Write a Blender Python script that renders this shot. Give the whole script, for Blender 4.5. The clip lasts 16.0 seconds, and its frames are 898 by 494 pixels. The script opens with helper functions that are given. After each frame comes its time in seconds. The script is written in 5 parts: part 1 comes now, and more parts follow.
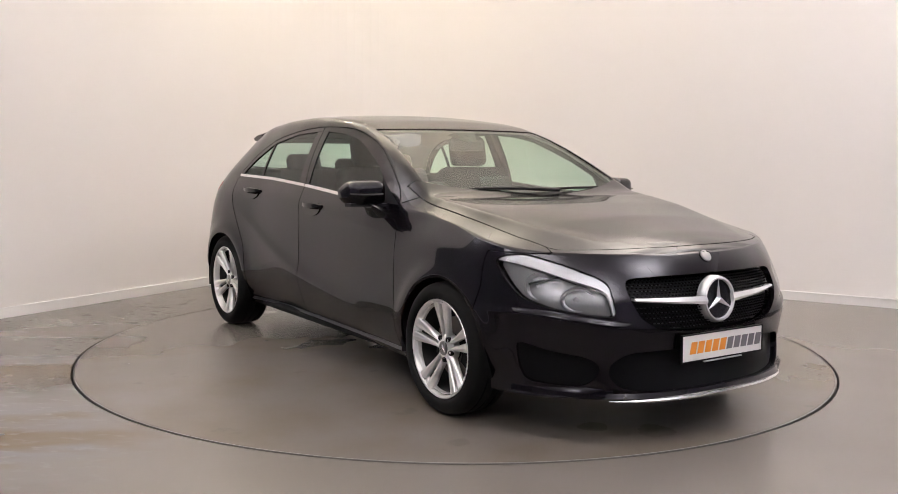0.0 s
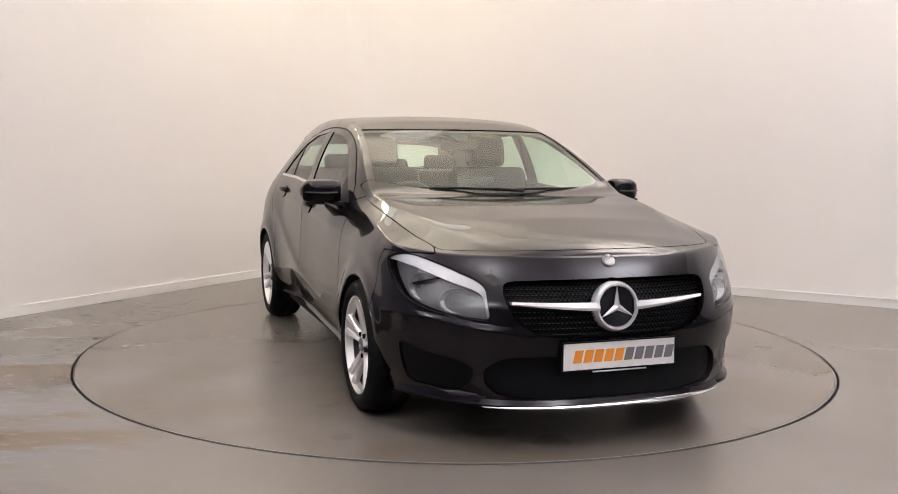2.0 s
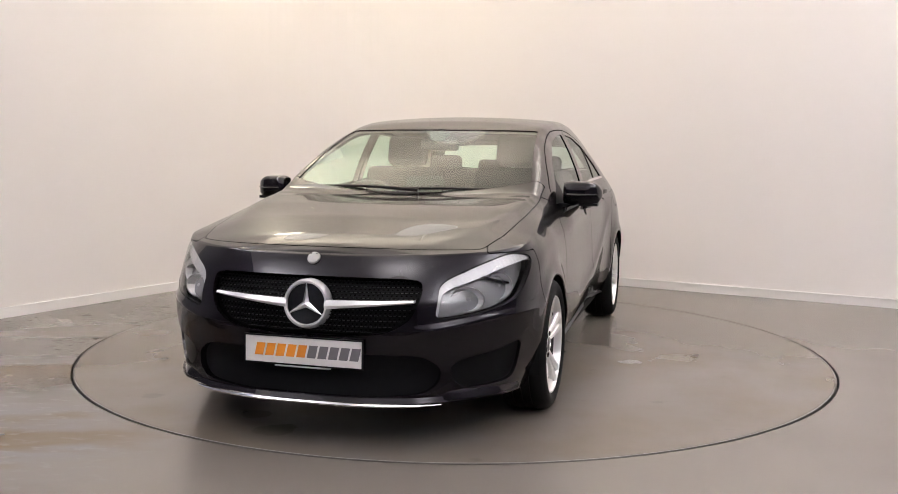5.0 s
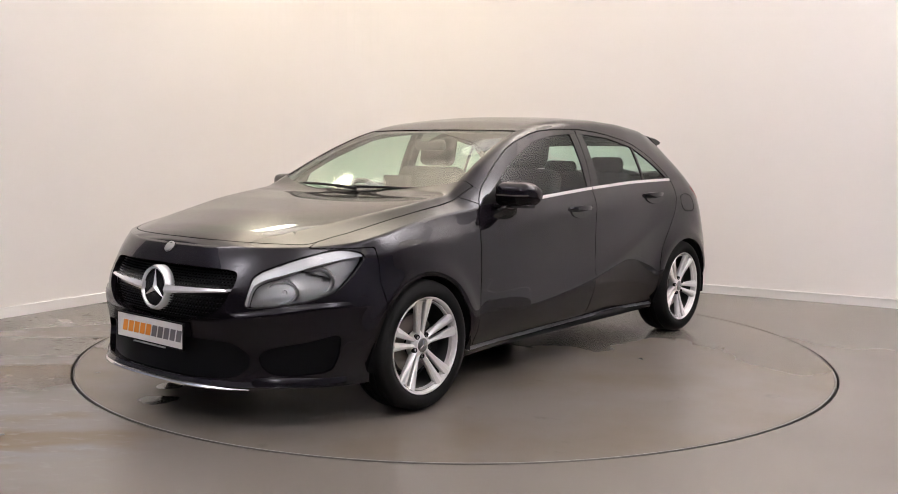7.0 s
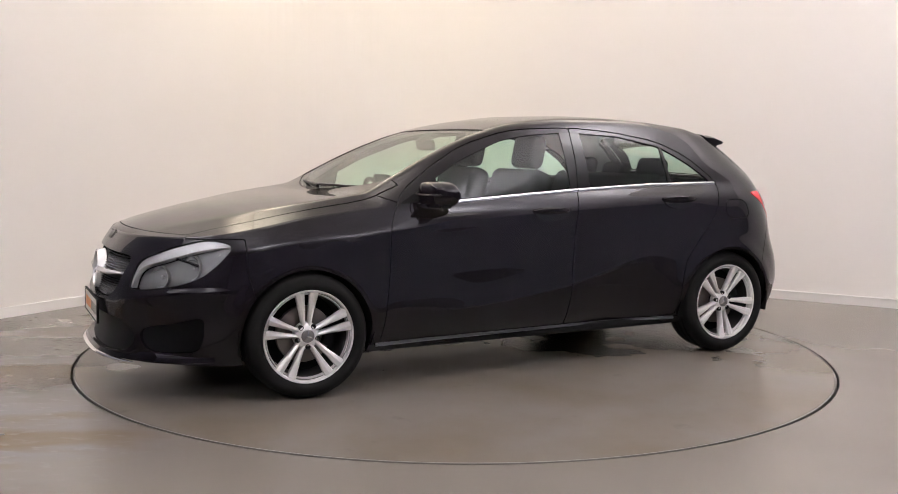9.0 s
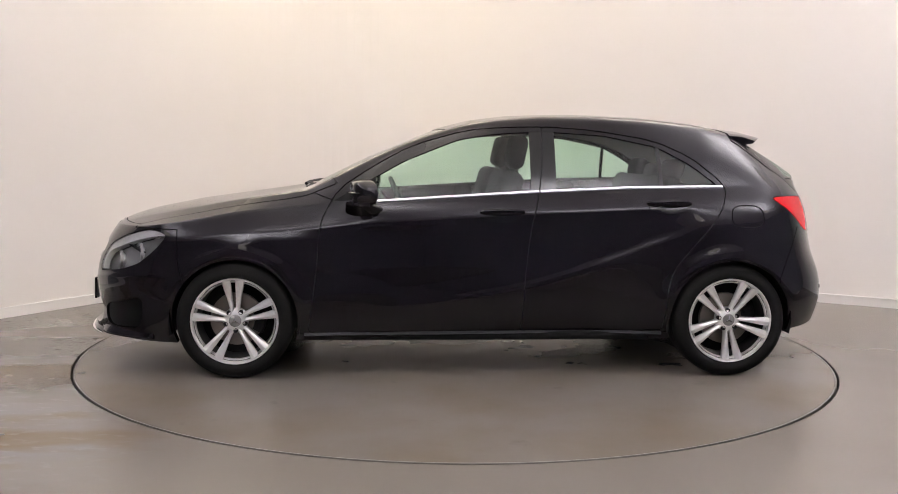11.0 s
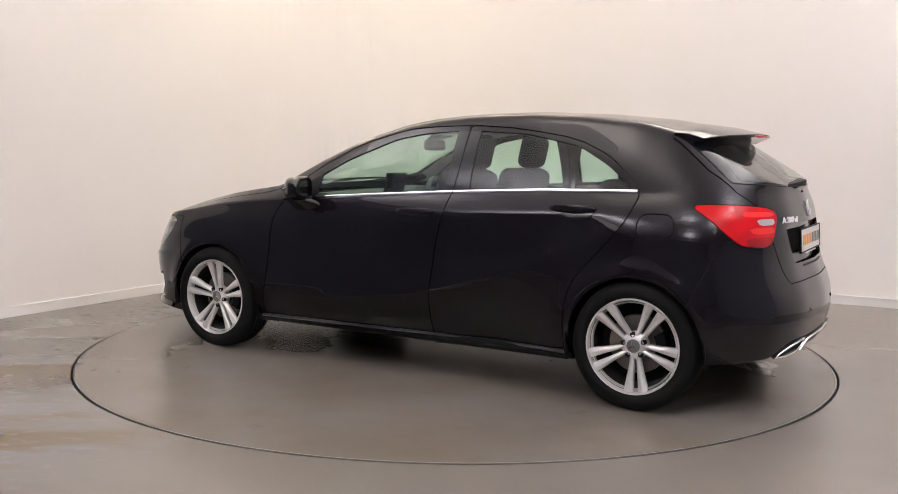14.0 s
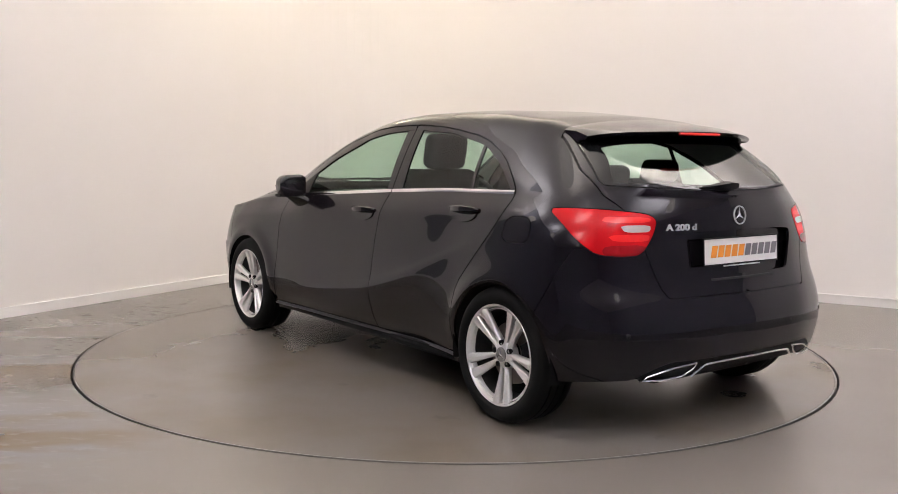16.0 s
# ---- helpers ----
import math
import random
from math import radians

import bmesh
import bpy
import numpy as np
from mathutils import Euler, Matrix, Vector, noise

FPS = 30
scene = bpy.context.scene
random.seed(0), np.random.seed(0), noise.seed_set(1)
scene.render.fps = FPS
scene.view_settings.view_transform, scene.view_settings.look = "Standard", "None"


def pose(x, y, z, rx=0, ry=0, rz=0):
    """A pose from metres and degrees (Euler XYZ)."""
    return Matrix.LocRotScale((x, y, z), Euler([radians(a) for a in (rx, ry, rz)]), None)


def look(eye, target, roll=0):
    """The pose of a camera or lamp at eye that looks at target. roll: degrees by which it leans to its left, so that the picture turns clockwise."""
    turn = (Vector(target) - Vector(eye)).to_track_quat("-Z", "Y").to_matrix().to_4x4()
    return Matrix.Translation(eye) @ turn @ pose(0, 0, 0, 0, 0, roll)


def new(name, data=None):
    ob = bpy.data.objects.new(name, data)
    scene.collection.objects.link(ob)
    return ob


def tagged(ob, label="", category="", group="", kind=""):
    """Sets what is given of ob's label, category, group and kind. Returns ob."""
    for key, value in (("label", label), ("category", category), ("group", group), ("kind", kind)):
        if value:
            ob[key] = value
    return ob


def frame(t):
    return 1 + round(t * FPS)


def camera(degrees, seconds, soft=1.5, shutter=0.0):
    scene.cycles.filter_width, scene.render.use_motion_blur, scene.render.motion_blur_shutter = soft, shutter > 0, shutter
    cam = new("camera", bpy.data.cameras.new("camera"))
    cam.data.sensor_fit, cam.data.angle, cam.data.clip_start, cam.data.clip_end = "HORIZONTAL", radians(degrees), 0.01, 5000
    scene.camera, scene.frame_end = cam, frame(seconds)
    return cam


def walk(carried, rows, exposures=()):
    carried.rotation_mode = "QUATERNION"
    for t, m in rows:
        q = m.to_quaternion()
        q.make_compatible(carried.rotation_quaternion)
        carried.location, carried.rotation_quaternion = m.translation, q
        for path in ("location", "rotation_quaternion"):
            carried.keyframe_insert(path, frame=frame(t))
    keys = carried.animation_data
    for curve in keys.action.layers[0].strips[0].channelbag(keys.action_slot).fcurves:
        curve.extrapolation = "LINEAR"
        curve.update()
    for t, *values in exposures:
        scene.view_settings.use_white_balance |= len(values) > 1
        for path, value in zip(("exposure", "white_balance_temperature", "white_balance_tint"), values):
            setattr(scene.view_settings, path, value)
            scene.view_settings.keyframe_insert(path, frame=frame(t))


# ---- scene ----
# ---------------------------------------------------------------- camera
EYE = Vector((0.0, -5.861, 1.2369))
PITCH, YAW = radians(-5.923), radians(0.3772)
AHEAD = Vector((-math.sin(YAW) * math.cos(PITCH), math.cos(YAW) * math.cos(PITCH), math.sin(PITCH)))
cam = camera(51.03, 16.0, soft=0.9)
STAND = look(EYE, EYE + AHEAD, 0.5768)
walk(cam, [(0.0, STAND), (16.0, STAND)], exposures=[(0.0, 0.0), (16.0, 0.0)])

# ---------------------------------------------------------------- world and lamps
world = bpy.data.worlds.new("world")
scene.world = world
world.use_nodes = True
world.node_tree.nodes["Background"].inputs[0].default_value = (0.6, 0.62, 0.66, 1)
world.node_tree.nodes["Background"].inputs[1].default_value = 0.02

CEILING = 4.4


HANG = 0.95  # the uplighters hang this far below the ceiling and wash it


def uplight(x, y, size, watts, colour):
    data = bpy.data.lights.new("uplight", "AREA")
    data.shape, data.size = "DISK", size
    data.energy, data.color = watts, colour
    ob = new("uplight", data)
    ob.matrix_world = pose(x, y, CEILING - HANG, 180)
    return ob


WARM, PLAIN, COOL = (1.0, 0.91, 0.84), (0.99, 0.945, 1.0), (0.94, 0.91, 1.0)
LAMPS = [(-1.75, 2.05, 0.6, 52, (1.0, 0.89, 0.70)), (-0.2, 2.3, 0.6, 39, (1.0, 0.89, 0.72)), (2.4, 1.5, 0.6, 95, WARM), (3.9, -0.4, 0.6, 176, PLAIN),
         (-3.6, -0.6, 0.6, 112, PLAIN), (-0.6, -1.5, 0.6, 70, WARM), (4.3, -3.4, 0.6, 190, COOL),
         (-4.6, -4.2, 0.6, 154, COOL), (-0.4, -4.6, 0.6, 110, PLAIN), (2.6, -6.4, 0.6, 152, COOL), (-1.6, -8.4, 0.6, 150, COOL)]


# ---------------------------------------------------------------- materials
def material(name, colour, rough=0.5, metal=0.0, coat=0.0, spec=0.5):
    m = bpy.data.materials.new(name)
    m.use_nodes = True
    b = m.node_tree.nodes["Principled BSDF"]
    b.inputs["Base Color"].default_value = (*colour, 1)
    b.inputs["Roughness"].default_value = rough
    b.inputs["Metallic"].default_value = metal
    b.inputs["Coat Weight"].default_value = coat
    b.inputs["Coat Roughness"].default_value = 0.025
    b.inputs["Specular IOR Level"].default_value = spec
    return m


def noise_on(m, scale, low, high, socket="Base Color", detail=4.0, coords="Object", stretch=(1, 1, 1), span=(0.3, 0.7)):
    """Drives a socket of the surface by a noise between two values."""
    nt = m.node_tree
    b = nt.nodes["Principled BSDF"]
    tc = nt.nodes.new("ShaderNodeTexCoord")
    mp = nt.nodes.new("ShaderNodeMapping")
    mp.inputs["Scale"].default_value = stretch
    nz = nt.nodes.new("ShaderNodeTexNoise")
    nz.inputs["Scale"].default_value, nz.inputs["Detail"].default_value = scale, detail
    rp = nt.nodes.new("ShaderNodeValToRGB")
    rp.color_ramp.elements[0].position, rp.color_ramp.elements[1].position = span
    for e, v in zip(rp.color_ramp.elements, (low, high)):
        e.color = (*v, 1) if isinstance(v, tuple) else (v, v, v, 1)
    nt.links.new(tc.outputs[coords], mp.inputs[0])
    nt.links.new(mp.outputs[0], nz.inputs["Vector"])
    nt.links.new(nz.outputs["Fac"], rp.inputs[0])
    nt.links.new(rp.outputs[0], b.inputs[socket])
    return rp


def bump_on(m, scale, strength, distance=0.01, detail=3.0, coords="Object"):
    nt = m.node_tree
    b = nt.nodes["Principled BSDF"]
    tc = nt.nodes.new("ShaderNodeTexCoord")
    nz = nt.nodes.new("ShaderNodeTexNoise")
    nz.inputs["Scale"].default_value, nz.inputs["Detail"].default_value = scale, detail
    bp = nt.nodes.new("ShaderNodeBump")
    bp.inputs["Strength"].default_value, bp.inputs["Distance"].default_value = strength, distance
    nt.links.new(tc.outputs[coords], nz.inputs["Vector"])
    nt.links.new(nz.outputs["Fac"], bp.inputs["Height"])
    nt.links.new(bp.outputs[0], b.inputs["Normal"])


def glass(name, tint, ior=1.5, rough=0.0):
    """A thin pane: tinted see-through with a mirror gloss that follows Fresnel."""
    m = bpy.data.materials.new(name)
    m.use_nodes = True
    nt = m.node_tree
    nt.nodes.remove(nt.nodes["Principled BSDF"])
    out = nt.nodes["Material Output"]
    tr = nt.nodes.new("ShaderNodeBsdfTransparent")
    tr.inputs[0].default_value = (*tint, 1)
    gl = nt.nodes.new("ShaderNodeBsdfGlossy")
    gl.inputs["Roughness"].default_value = rough
    lw = nt.nodes.new("ShaderNodeLayerWeight")
    lw.inputs[0].default_value = 0.5
    f0 = ((ior - 1) / (ior + 1)) ** 2
    pw = nt.nodes.new("ShaderNodeMath")
    pw.operation, pw.inputs[1].default_value = "POWER", 5.0
    fr = nt.nodes.new("ShaderNodeMath")
    fr.operation, fr.inputs[1].default_value, fr.inputs[2].default_value = "MULTIPLY_ADD", 1 - f0, f0
    nt.links.new(lw.outputs["Facing"], pw.inputs[0])
    nt.links.new(pw.outputs[0], fr.inputs[0])
    mx = nt.nodes.new("ShaderNodeMixShader")
    nt.links.new(fr.outputs[0], mx.inputs[0])
    nt.links.new(tr.outputs[0], mx.inputs[1])
    nt.links.new(gl.outputs[0], mx.inputs[2])
    nt.links.new(mx.outputs[0], out.inputs[0])
    return m


M_WALL = material("wall_paint", (0.78, 0.745, 0.72), 0.6)
noise_on(M_WALL, 0.6, (0.775, 0.738, 0.712), (0.795, 0.76, 0.735))
bump_on(M_WALL, 60, 0.06, 0.004)
# unseen walls: greys chosen only for what the car paint reflects
M_UNSEEN = material("unseen_wall_grey", (0.31, 0.315, 0.375), 0.7)
M_UNSEEN_DARK = material("unseen_wall_dark", (0.15, 0.154, 0.185), 0.7)
M_CEIL = material("ceiling_paint", (0.82, 0.81, 0.79), 0.9)
M_SKIRT = material("skirting_paint", (0.82, 0.80, 0.78), 0.35)


def floor_material(name, stained):
    """Worn grey-brown floor paint; the fixed floor carries ochre and pale streaks on one side."""
    m = material(name, (0.2, 0.18, 0.16), 0.27)
    nt = m.node_tree
    b = nt.nodes["Principled BSDF"]
    N, L = nt.nodes.new, nt.links.new
    tc = N("ShaderNodeTexCoord")

    def noise(scale, detail, stretch=(1, 1, 1)):
        mp, nz = N("ShaderNodeMapping"), N("ShaderNodeTexNoise")
        mp.inputs["Scale"].default_value = stretch
        nz.inputs["Scale"].default_value, nz.inputs["Detail"].default_value = scale, detail
        L(tc.outputs["Object"], mp.inputs[0])
        L(mp.outputs[0], nz.inputs["Vector"])
        return nz.outputs["Fac"]

    def ramp(src, stops):
        r = N("ShaderNodeValToRGB")
        while len(r.color_ramp.elements) < len(stops):
            r.color_ramp.elements.new(0.5)
        for e, (at, col) in zip(r.color_ramp.elements, stops):
            e.position, e.color = at, (*col, 1) if isinstance(col, tuple) else (col, col, col, 1)
        L(src, r.inputs[0])
        return r.outputs[0]

    def mix(fac, a, c, kind="MIX"):
        x = N("ShaderNodeMixRGB")
        x.blend_type = kind
        for k, v in enumerate((fac, a, c)):
            if isinstance(v, (int, float)):
                x.inputs[k].default_value = v
            else:
                L(v, x.inputs[k])
        return x.outputs[0]

    def sums(op, a, c):
        x = N("ShaderNodeMath")
        x.operation = op
        for k, v in enumerate((a, c)):
            if isinstance(v, (int, float)):
                x.inputs[k].default_value = v
            else:
                L(v, x.inputs[k])
        return x.outputs[0]

    colour = ramp(noise(0.9, 2), [(0.3, FLOOR_LOW), (0.7, FLOOR_HIGH)])
    if stained:
        sep = N("ShaderNodeSeparateXYZ")
        L(tc.outputs["Object"], sep.inputs[0])
        wob = sums("MULTIPLY", sums("SUBTRACT", noise(1.6, 6, (1.0, 2.5, 1.0)), 0.5), 0.9)
        t = sums("DIVIDE", sums("ADD", sums("ADD", sums("SUBTRACT", sep.outputs[1], sums("MULTIPLY", sep.outputs[0], 0.08)), 2.8), wob), 3.2)
        g, p, o = (0.106, 0.094, 0.082), (0.146, 0.137, 0.130), (0.116, 0.078, 0.040)
        bands = ramp(t, [(0.05, g), (0.13, p), (0.20, p), (0.25, o), (0.31, o), (0.40, p), (0.52, p), (0.58, g), (0.66, o), (0.72, o), (0.78, p), (0.84, g)])
        shift = sums("ADD", sums("DIVIDE", sums("ADD", sep.outputs[0], 2.3), 1.3), wob)
        near = ramp(shift, [(0.15, 1.0), (0.85, 0.0)])
        far = ramp(sums("DIVIDE", sums("ADD", sep.outputs[1], 3.0), 4.0), [(0.0, 0.0), (0.12, 1.0), (0.70, 1.0), (0.80, 0.0)])
        colour = mix(sums("MULTIPLY", near, far), colour, bands)
        scuff = ramp(noise(11.0, 8, (1.0, 2.0, 1.0)), [(0.56, 0.0), (0.70, 1.0)])
        colour = mix(sums("MULTIPLY", sums("MULTIPLY", scuff, near), 0.30), colour, ramp(noise(3.0, 2), [(0.4, (0.22, 0.21, 0.205)), (0.6, (0.27, 0.265, 0.26))]))
    else:
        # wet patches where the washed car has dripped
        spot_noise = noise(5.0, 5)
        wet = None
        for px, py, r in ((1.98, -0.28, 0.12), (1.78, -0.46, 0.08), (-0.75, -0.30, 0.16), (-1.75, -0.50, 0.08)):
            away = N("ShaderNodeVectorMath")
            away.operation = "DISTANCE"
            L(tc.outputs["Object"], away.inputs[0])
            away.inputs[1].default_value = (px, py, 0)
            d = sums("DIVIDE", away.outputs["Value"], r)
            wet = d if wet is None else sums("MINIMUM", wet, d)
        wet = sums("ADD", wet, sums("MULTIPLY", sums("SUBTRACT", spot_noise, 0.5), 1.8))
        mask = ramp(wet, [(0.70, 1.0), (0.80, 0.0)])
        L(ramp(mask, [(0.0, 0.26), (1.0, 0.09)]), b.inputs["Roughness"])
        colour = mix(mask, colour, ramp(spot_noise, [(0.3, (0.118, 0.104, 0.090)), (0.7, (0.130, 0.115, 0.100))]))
        tint = ramp(noise(1.3, 5), [(0.40, 0.0), (0.62, 1.0)])
        colour = mix(sums("MULTIPLY", tint, 0.55), colour, ramp(noise(4.0, 3), [(0.3, (0.118, 0.094, 0.066)), (0.7, (0.135, 0.108, 0.078))]))
        marks = ramp(noise(3.4, 6), [(0.655, 0.0), (0.70, 1.0)])
        colour = mix(sums("MULTIPLY", marks, 0.35), colour, ramp(noise(9.0, 2), [(0.3, (0.085, 0.076, 0.066)), (0.7, (0.10, 0.09, 0.08))]))
    L(colour, b.inputs["Base Color"])
    return m


FLOOR_LOW, FLOOR_HIGH = (0.142, 0.126, 0.110), (0.160, 0.143, 0.128)
M_FLOOR = floor_material("floor_paint", True)
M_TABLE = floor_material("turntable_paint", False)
M_EDGE = material("edge_metal", (0.10, 0.09, 0.082), 0.45, 0.3)
M_GAP = material("gap_dark", (0.012, 0.011, 0.01), 0.8)
M_PAINT = material("car_paint", (0.0046, 0.0034, 0.0046), 0.26, 0.0, 0.66, 0.06)
M_PAINT.node_tree.nodes["Principled BSDF"].inputs["Coat Roughness"].default_value = 0.016
M_PAINT.node_tree.nodes["Principled BSDF"].inputs["Coat IOR"].default_value = 1.5
M_PAINT.node_tree.nodes["Principled BSDF"].inputs["Specular Tint"].default_value = (0.75, 0.66, 1.0, 1)
noise_on(M_PAINT, 900, (0.0037, 0.0027, 0.0038), (0.0055, 0.0041, 0.0055), detail=1.0)
M_SEAL = material("rubber_seal", (0.008, 0.008, 0.008), 0.6)
M_GLOSSBLACK = material("gloss_black_trim", (0.008, 0.008, 0.009), 0.12)
M_BLACK = material("black_plastic", (0.0038, 0.0038, 0.0044), 0.42, spec=0.14)
# greyer than the body paint, to draw the highlight along the sill
M_SILL_SHEEN = material("sill_sheen", (0.09, 0.09, 0.095), 0.3, 0.6)
M_CHROME = material("chrome", (0.82, 0.82, 0.83), 0.12, 1.0)
M_SATIN = material("satin_silver", (0.70, 0.70, 0.71), 0.28, 1.0)
M_ALLOY = material("alloy_silver", (0.84, 0.825, 0.81), 0.28, 0.6, 0.5)
M_EMBLEM = material("emblem_silver", (0.80, 0.80, 0.81), 0.22, 0.5, 0.5)
M_SMOKED = material("smoked_lens", (0.05, 0.048, 0.046), 0.1)
# darker copy of the alloy, standing for the shade inside the rim
M_RIM_SHADE = material("rim_shade", (0.06, 0.058, 0.056), 0.5, 0.6)
M_CAP = material("grey_cap", (0.30, 0.29, 0.285), 0.35, 0.7)
M_TYRE = material("tyre_rubber", (0.008, 0.0078, 0.0075), 0.75, spec=0.15)
M_UNDER = material("underbody", (0.006, 0.006, 0.006), 0.9, spec=0.2)
M_GLASS = glass("tinted_glass", (0.70, 0.86, 0.77), 1.62, 0.05)
M_SCREEN = glass("windscreen_glass", (0.62, 0.79, 0.68), 1.68, 0.05)
M_REARGLASS = glass("rear_tinted_glass", (0.72, 0.86, 0.79), 1.9, 0.03)
M_TAIL = material("red_lamp_cover", (0.54, 0.006, 0.010), 0.16, 0, 0.12, 0.2)
M_TAILBAR = material("bright_red_lamp_bar", (0.80, 0.022, 0.022), 0.10, 0, 0.4, 0.3)
M_TAILDARK = material("dark_red_lamp_foot", (0.30, 0.006, 0.009), 0.10, 0, 0.4, 0.3)
M_REVERSE = material("reversing_lens_clear", (0.62, 0.56, 0.54), 0.12, 0.2, 1.0)
M_REFLECTOR = material("lamp_reflector", (0.33, 0.328, 0.322), 0.27, 0.5)
M_BOWL = material("mirror_bowl", (0.93, 0.93, 0.93), 0.20, 0.4)
M_MIRROR = material("mirror_silver", (0.85, 0.85, 0.86), 0.03, 1.0)
M_DAYSTRIP = material("ribbed_clear_strip", (0.62, 0.615, 0.61), 0.2, 0.3, 0.6)
# glow added so the dishes don't reflect as dark spots in the car
M_LAMP_GLOW = material("lamp_glow", (0.8, 0.79, 0.77), 0.5)
M_LAMP_GLOW.node_tree.nodes["Principled BSDF"].inputs["Emission Color"].default_value = (1.0, 0.93, 0.84, 1)
M_LAMP_GLOW.node_tree.nodes["Principled BSDF"].inputs["Emission Strength"].default_value = 2.4
wave = M_DAYSTRIP.node_tree.nodes.new("ShaderNodeTexWave")
wave.bands_direction, wave.inputs["Scale"].default_value, wave.inputs["Distortion"].default_value = "Y", 70.0, 0.6
ribs = M_DAYSTRIP.node_tree.nodes.new("ShaderNodeBump")
ribs.inputs["Strength"].default_value, ribs.inputs["Distance"].default_value = 0.25, 0.002
spot_coords = M_DAYSTRIP.node_tree.nodes.new("ShaderNodeTexCoord")
M_DAYSTRIP.node_tree.links.new(spot_coords.outputs["Object"], wave.inputs["Vector"])
M_DAYSTRIP.node_tree.links.new(wave.outputs["Fac"], ribs.inputs["Height"])
M_DAYSTRIP.node_tree.links.new(ribs.outputs[0], M_DAYSTRIP.node_tree.nodes["Principled BSDF"].inputs["Normal"])
M_HEADLINER = material("grey_headliner", (0.27, 0.265, 0.255), 0.9)
M_FABRIC = material("dark_grey_upholstery", (0.014, 0.014, 0.0145), 0.8, spec=0.1)
M_DASH = material("dashboard_plastic", (0.045, 0.045, 0.045), 0.6)
M_PLATE = material("plate_white", (0.80, 0.78, 0.76), 0.35)
M_ORANGE = material("orange_print", (0.85, 0.30, 0.03), 0.4)
M_GREYPRINT = material("grey_print", (0.16, 0.15, 0.16), 0.4)
M_DISC = material("brake_disc", (0.22, 0.19, 0.17), 0.45, 0.8)
M_LENS = glass("clear_lens", (0.93, 0.94, 0.95), 1.45)


# ---------------------------------------------------------------- mesh helpers
def mesh_ob(name, verts, faces, mat, parent=None, smooth=True, label=""):
    me = bpy.data.meshes.new(name)
    me.from_pydata([tuple(map(float, v)) for v in verts], [], [tuple(map(int, f)) for f in faces])
    me.materials.append(mat)
    if smooth:
        me.polygons.foreach_set("use_smooth", [True] * len(me.polygons))
    me.update()
    ob = new(name, me)
    ob.parent = parent
    if label:
        tagged(ob, label)
    return ob


def part(name, bm, mat, parent, label="", smooth=False, at=None):
    me = bpy.data.meshes.new(name)
    bm.normal_update()
    bm.to_mesh(me)
    bm.free()
    me.materials.append(mat)
    if smooth:
        me.polygons.foreach_set("use_smooth", [True] * len(me.polygons))
        me.set_sharp_from_angle(angle=radians(38))
    ob = new(name, me)
    ob.parent = parent
    if at is not None:
        ob.matrix_basis = at
    if label:
        tagged(ob, label)
    return ob


def box(bm, size, at=(0, 0, 0), turn=None, bevel=0.0, seg=2):
    m = Matrix.Translation(at) @ (turn or Matrix()) @ Matrix.Diagonal((*size, 1))
    tmp = bmesh.new()
    bmesh.ops.create_cube(tmp, size=1.0, matrix=m)
    if bevel:
        bmesh.ops.bevel(tmp, geom=tmp.edges[:], offset=bevel, segments=seg, affect="EDGES", profile=0.5)
    me = bpy.data.meshes.new("tmp")
    tmp.to_mesh(me)
    tmp.free()
    bm.from_mesh(me)
    bpy.data.meshes.remove(me)
    return bm


def revolve(bm, outline, steps=64, axis="y", m=None, closed=False):
    """Turns an outline of (radius, along) about an axis."""
    rings = []
    for i in range(steps):
        a = 2 * math.pi * i / steps
        c, s = math.cos(a), math.sin(a)
        ring = []
        for r, h in outline:
            v = {"y": (r * c, h, r * s), "z": (r * c, r * s, h), "x": (h, r * c, r * s)}[axis]
            v = Vector(v)
            ring.append(bm.verts.new(m @ v if m else v))
        rings.append(ring)
    n = len(outline)
    for i in range(steps):
        a, b = rings[i], rings[(i + 1) % steps]
        for k in range(n if closed else n - 1):
            try:
                bm.faces.new((a[k], b[k], b[(k + 1) % n], a[(k + 1) % n]))
            except ValueError:
                pass
    return bm


def tube(bm, points, radius, steps=8, flat=1.0, up=(0, 0, 1), caps=True):
    """A bar of round or flattened section along points; radius may be a list."""
    pts = [Vector(q) for q in points]
    rings = []
    for i, q in enumerate(pts):
        d = (pts[min(i + 1, len(pts) - 1)] - pts[max(i - 1, 0)]).normalized()
        side = d.cross(Vector(up)).normalized()
        top = side.cross(d)
        r = radius[i] if isinstance(radius, (list, tuple)) else radius
        rings.append([bm.verts.new(q + side * r * flat * math.cos(2 * math.pi * k / steps) + top * r * math.sin(2 * math.pi * k / steps)) for k in range(steps)])
    for a, b in zip(rings, rings[1:]):
        for k in range(steps):
            bm.faces.new((a[k], a[(k + 1) % steps], b[(k + 1) % steps], b[k]))
    if caps:
        bm.faces.new(rings[0][::-1])
        bm.faces.new(rings[-1])
    return bm


# ---------------------------------------------------------------- room
CORNER = Vector((-1.158, 4.281))
ALONG_LEFT, ALONG_RIGHT = Vector((-0.5115, -0.8593)), Vector((0.8728, -0.4881))
REACH_LEFT, REACH_RIGHT, LEFT_WHITE = 14.5, 12.0, 3.6
TABLE_RADIUS = 2.2494


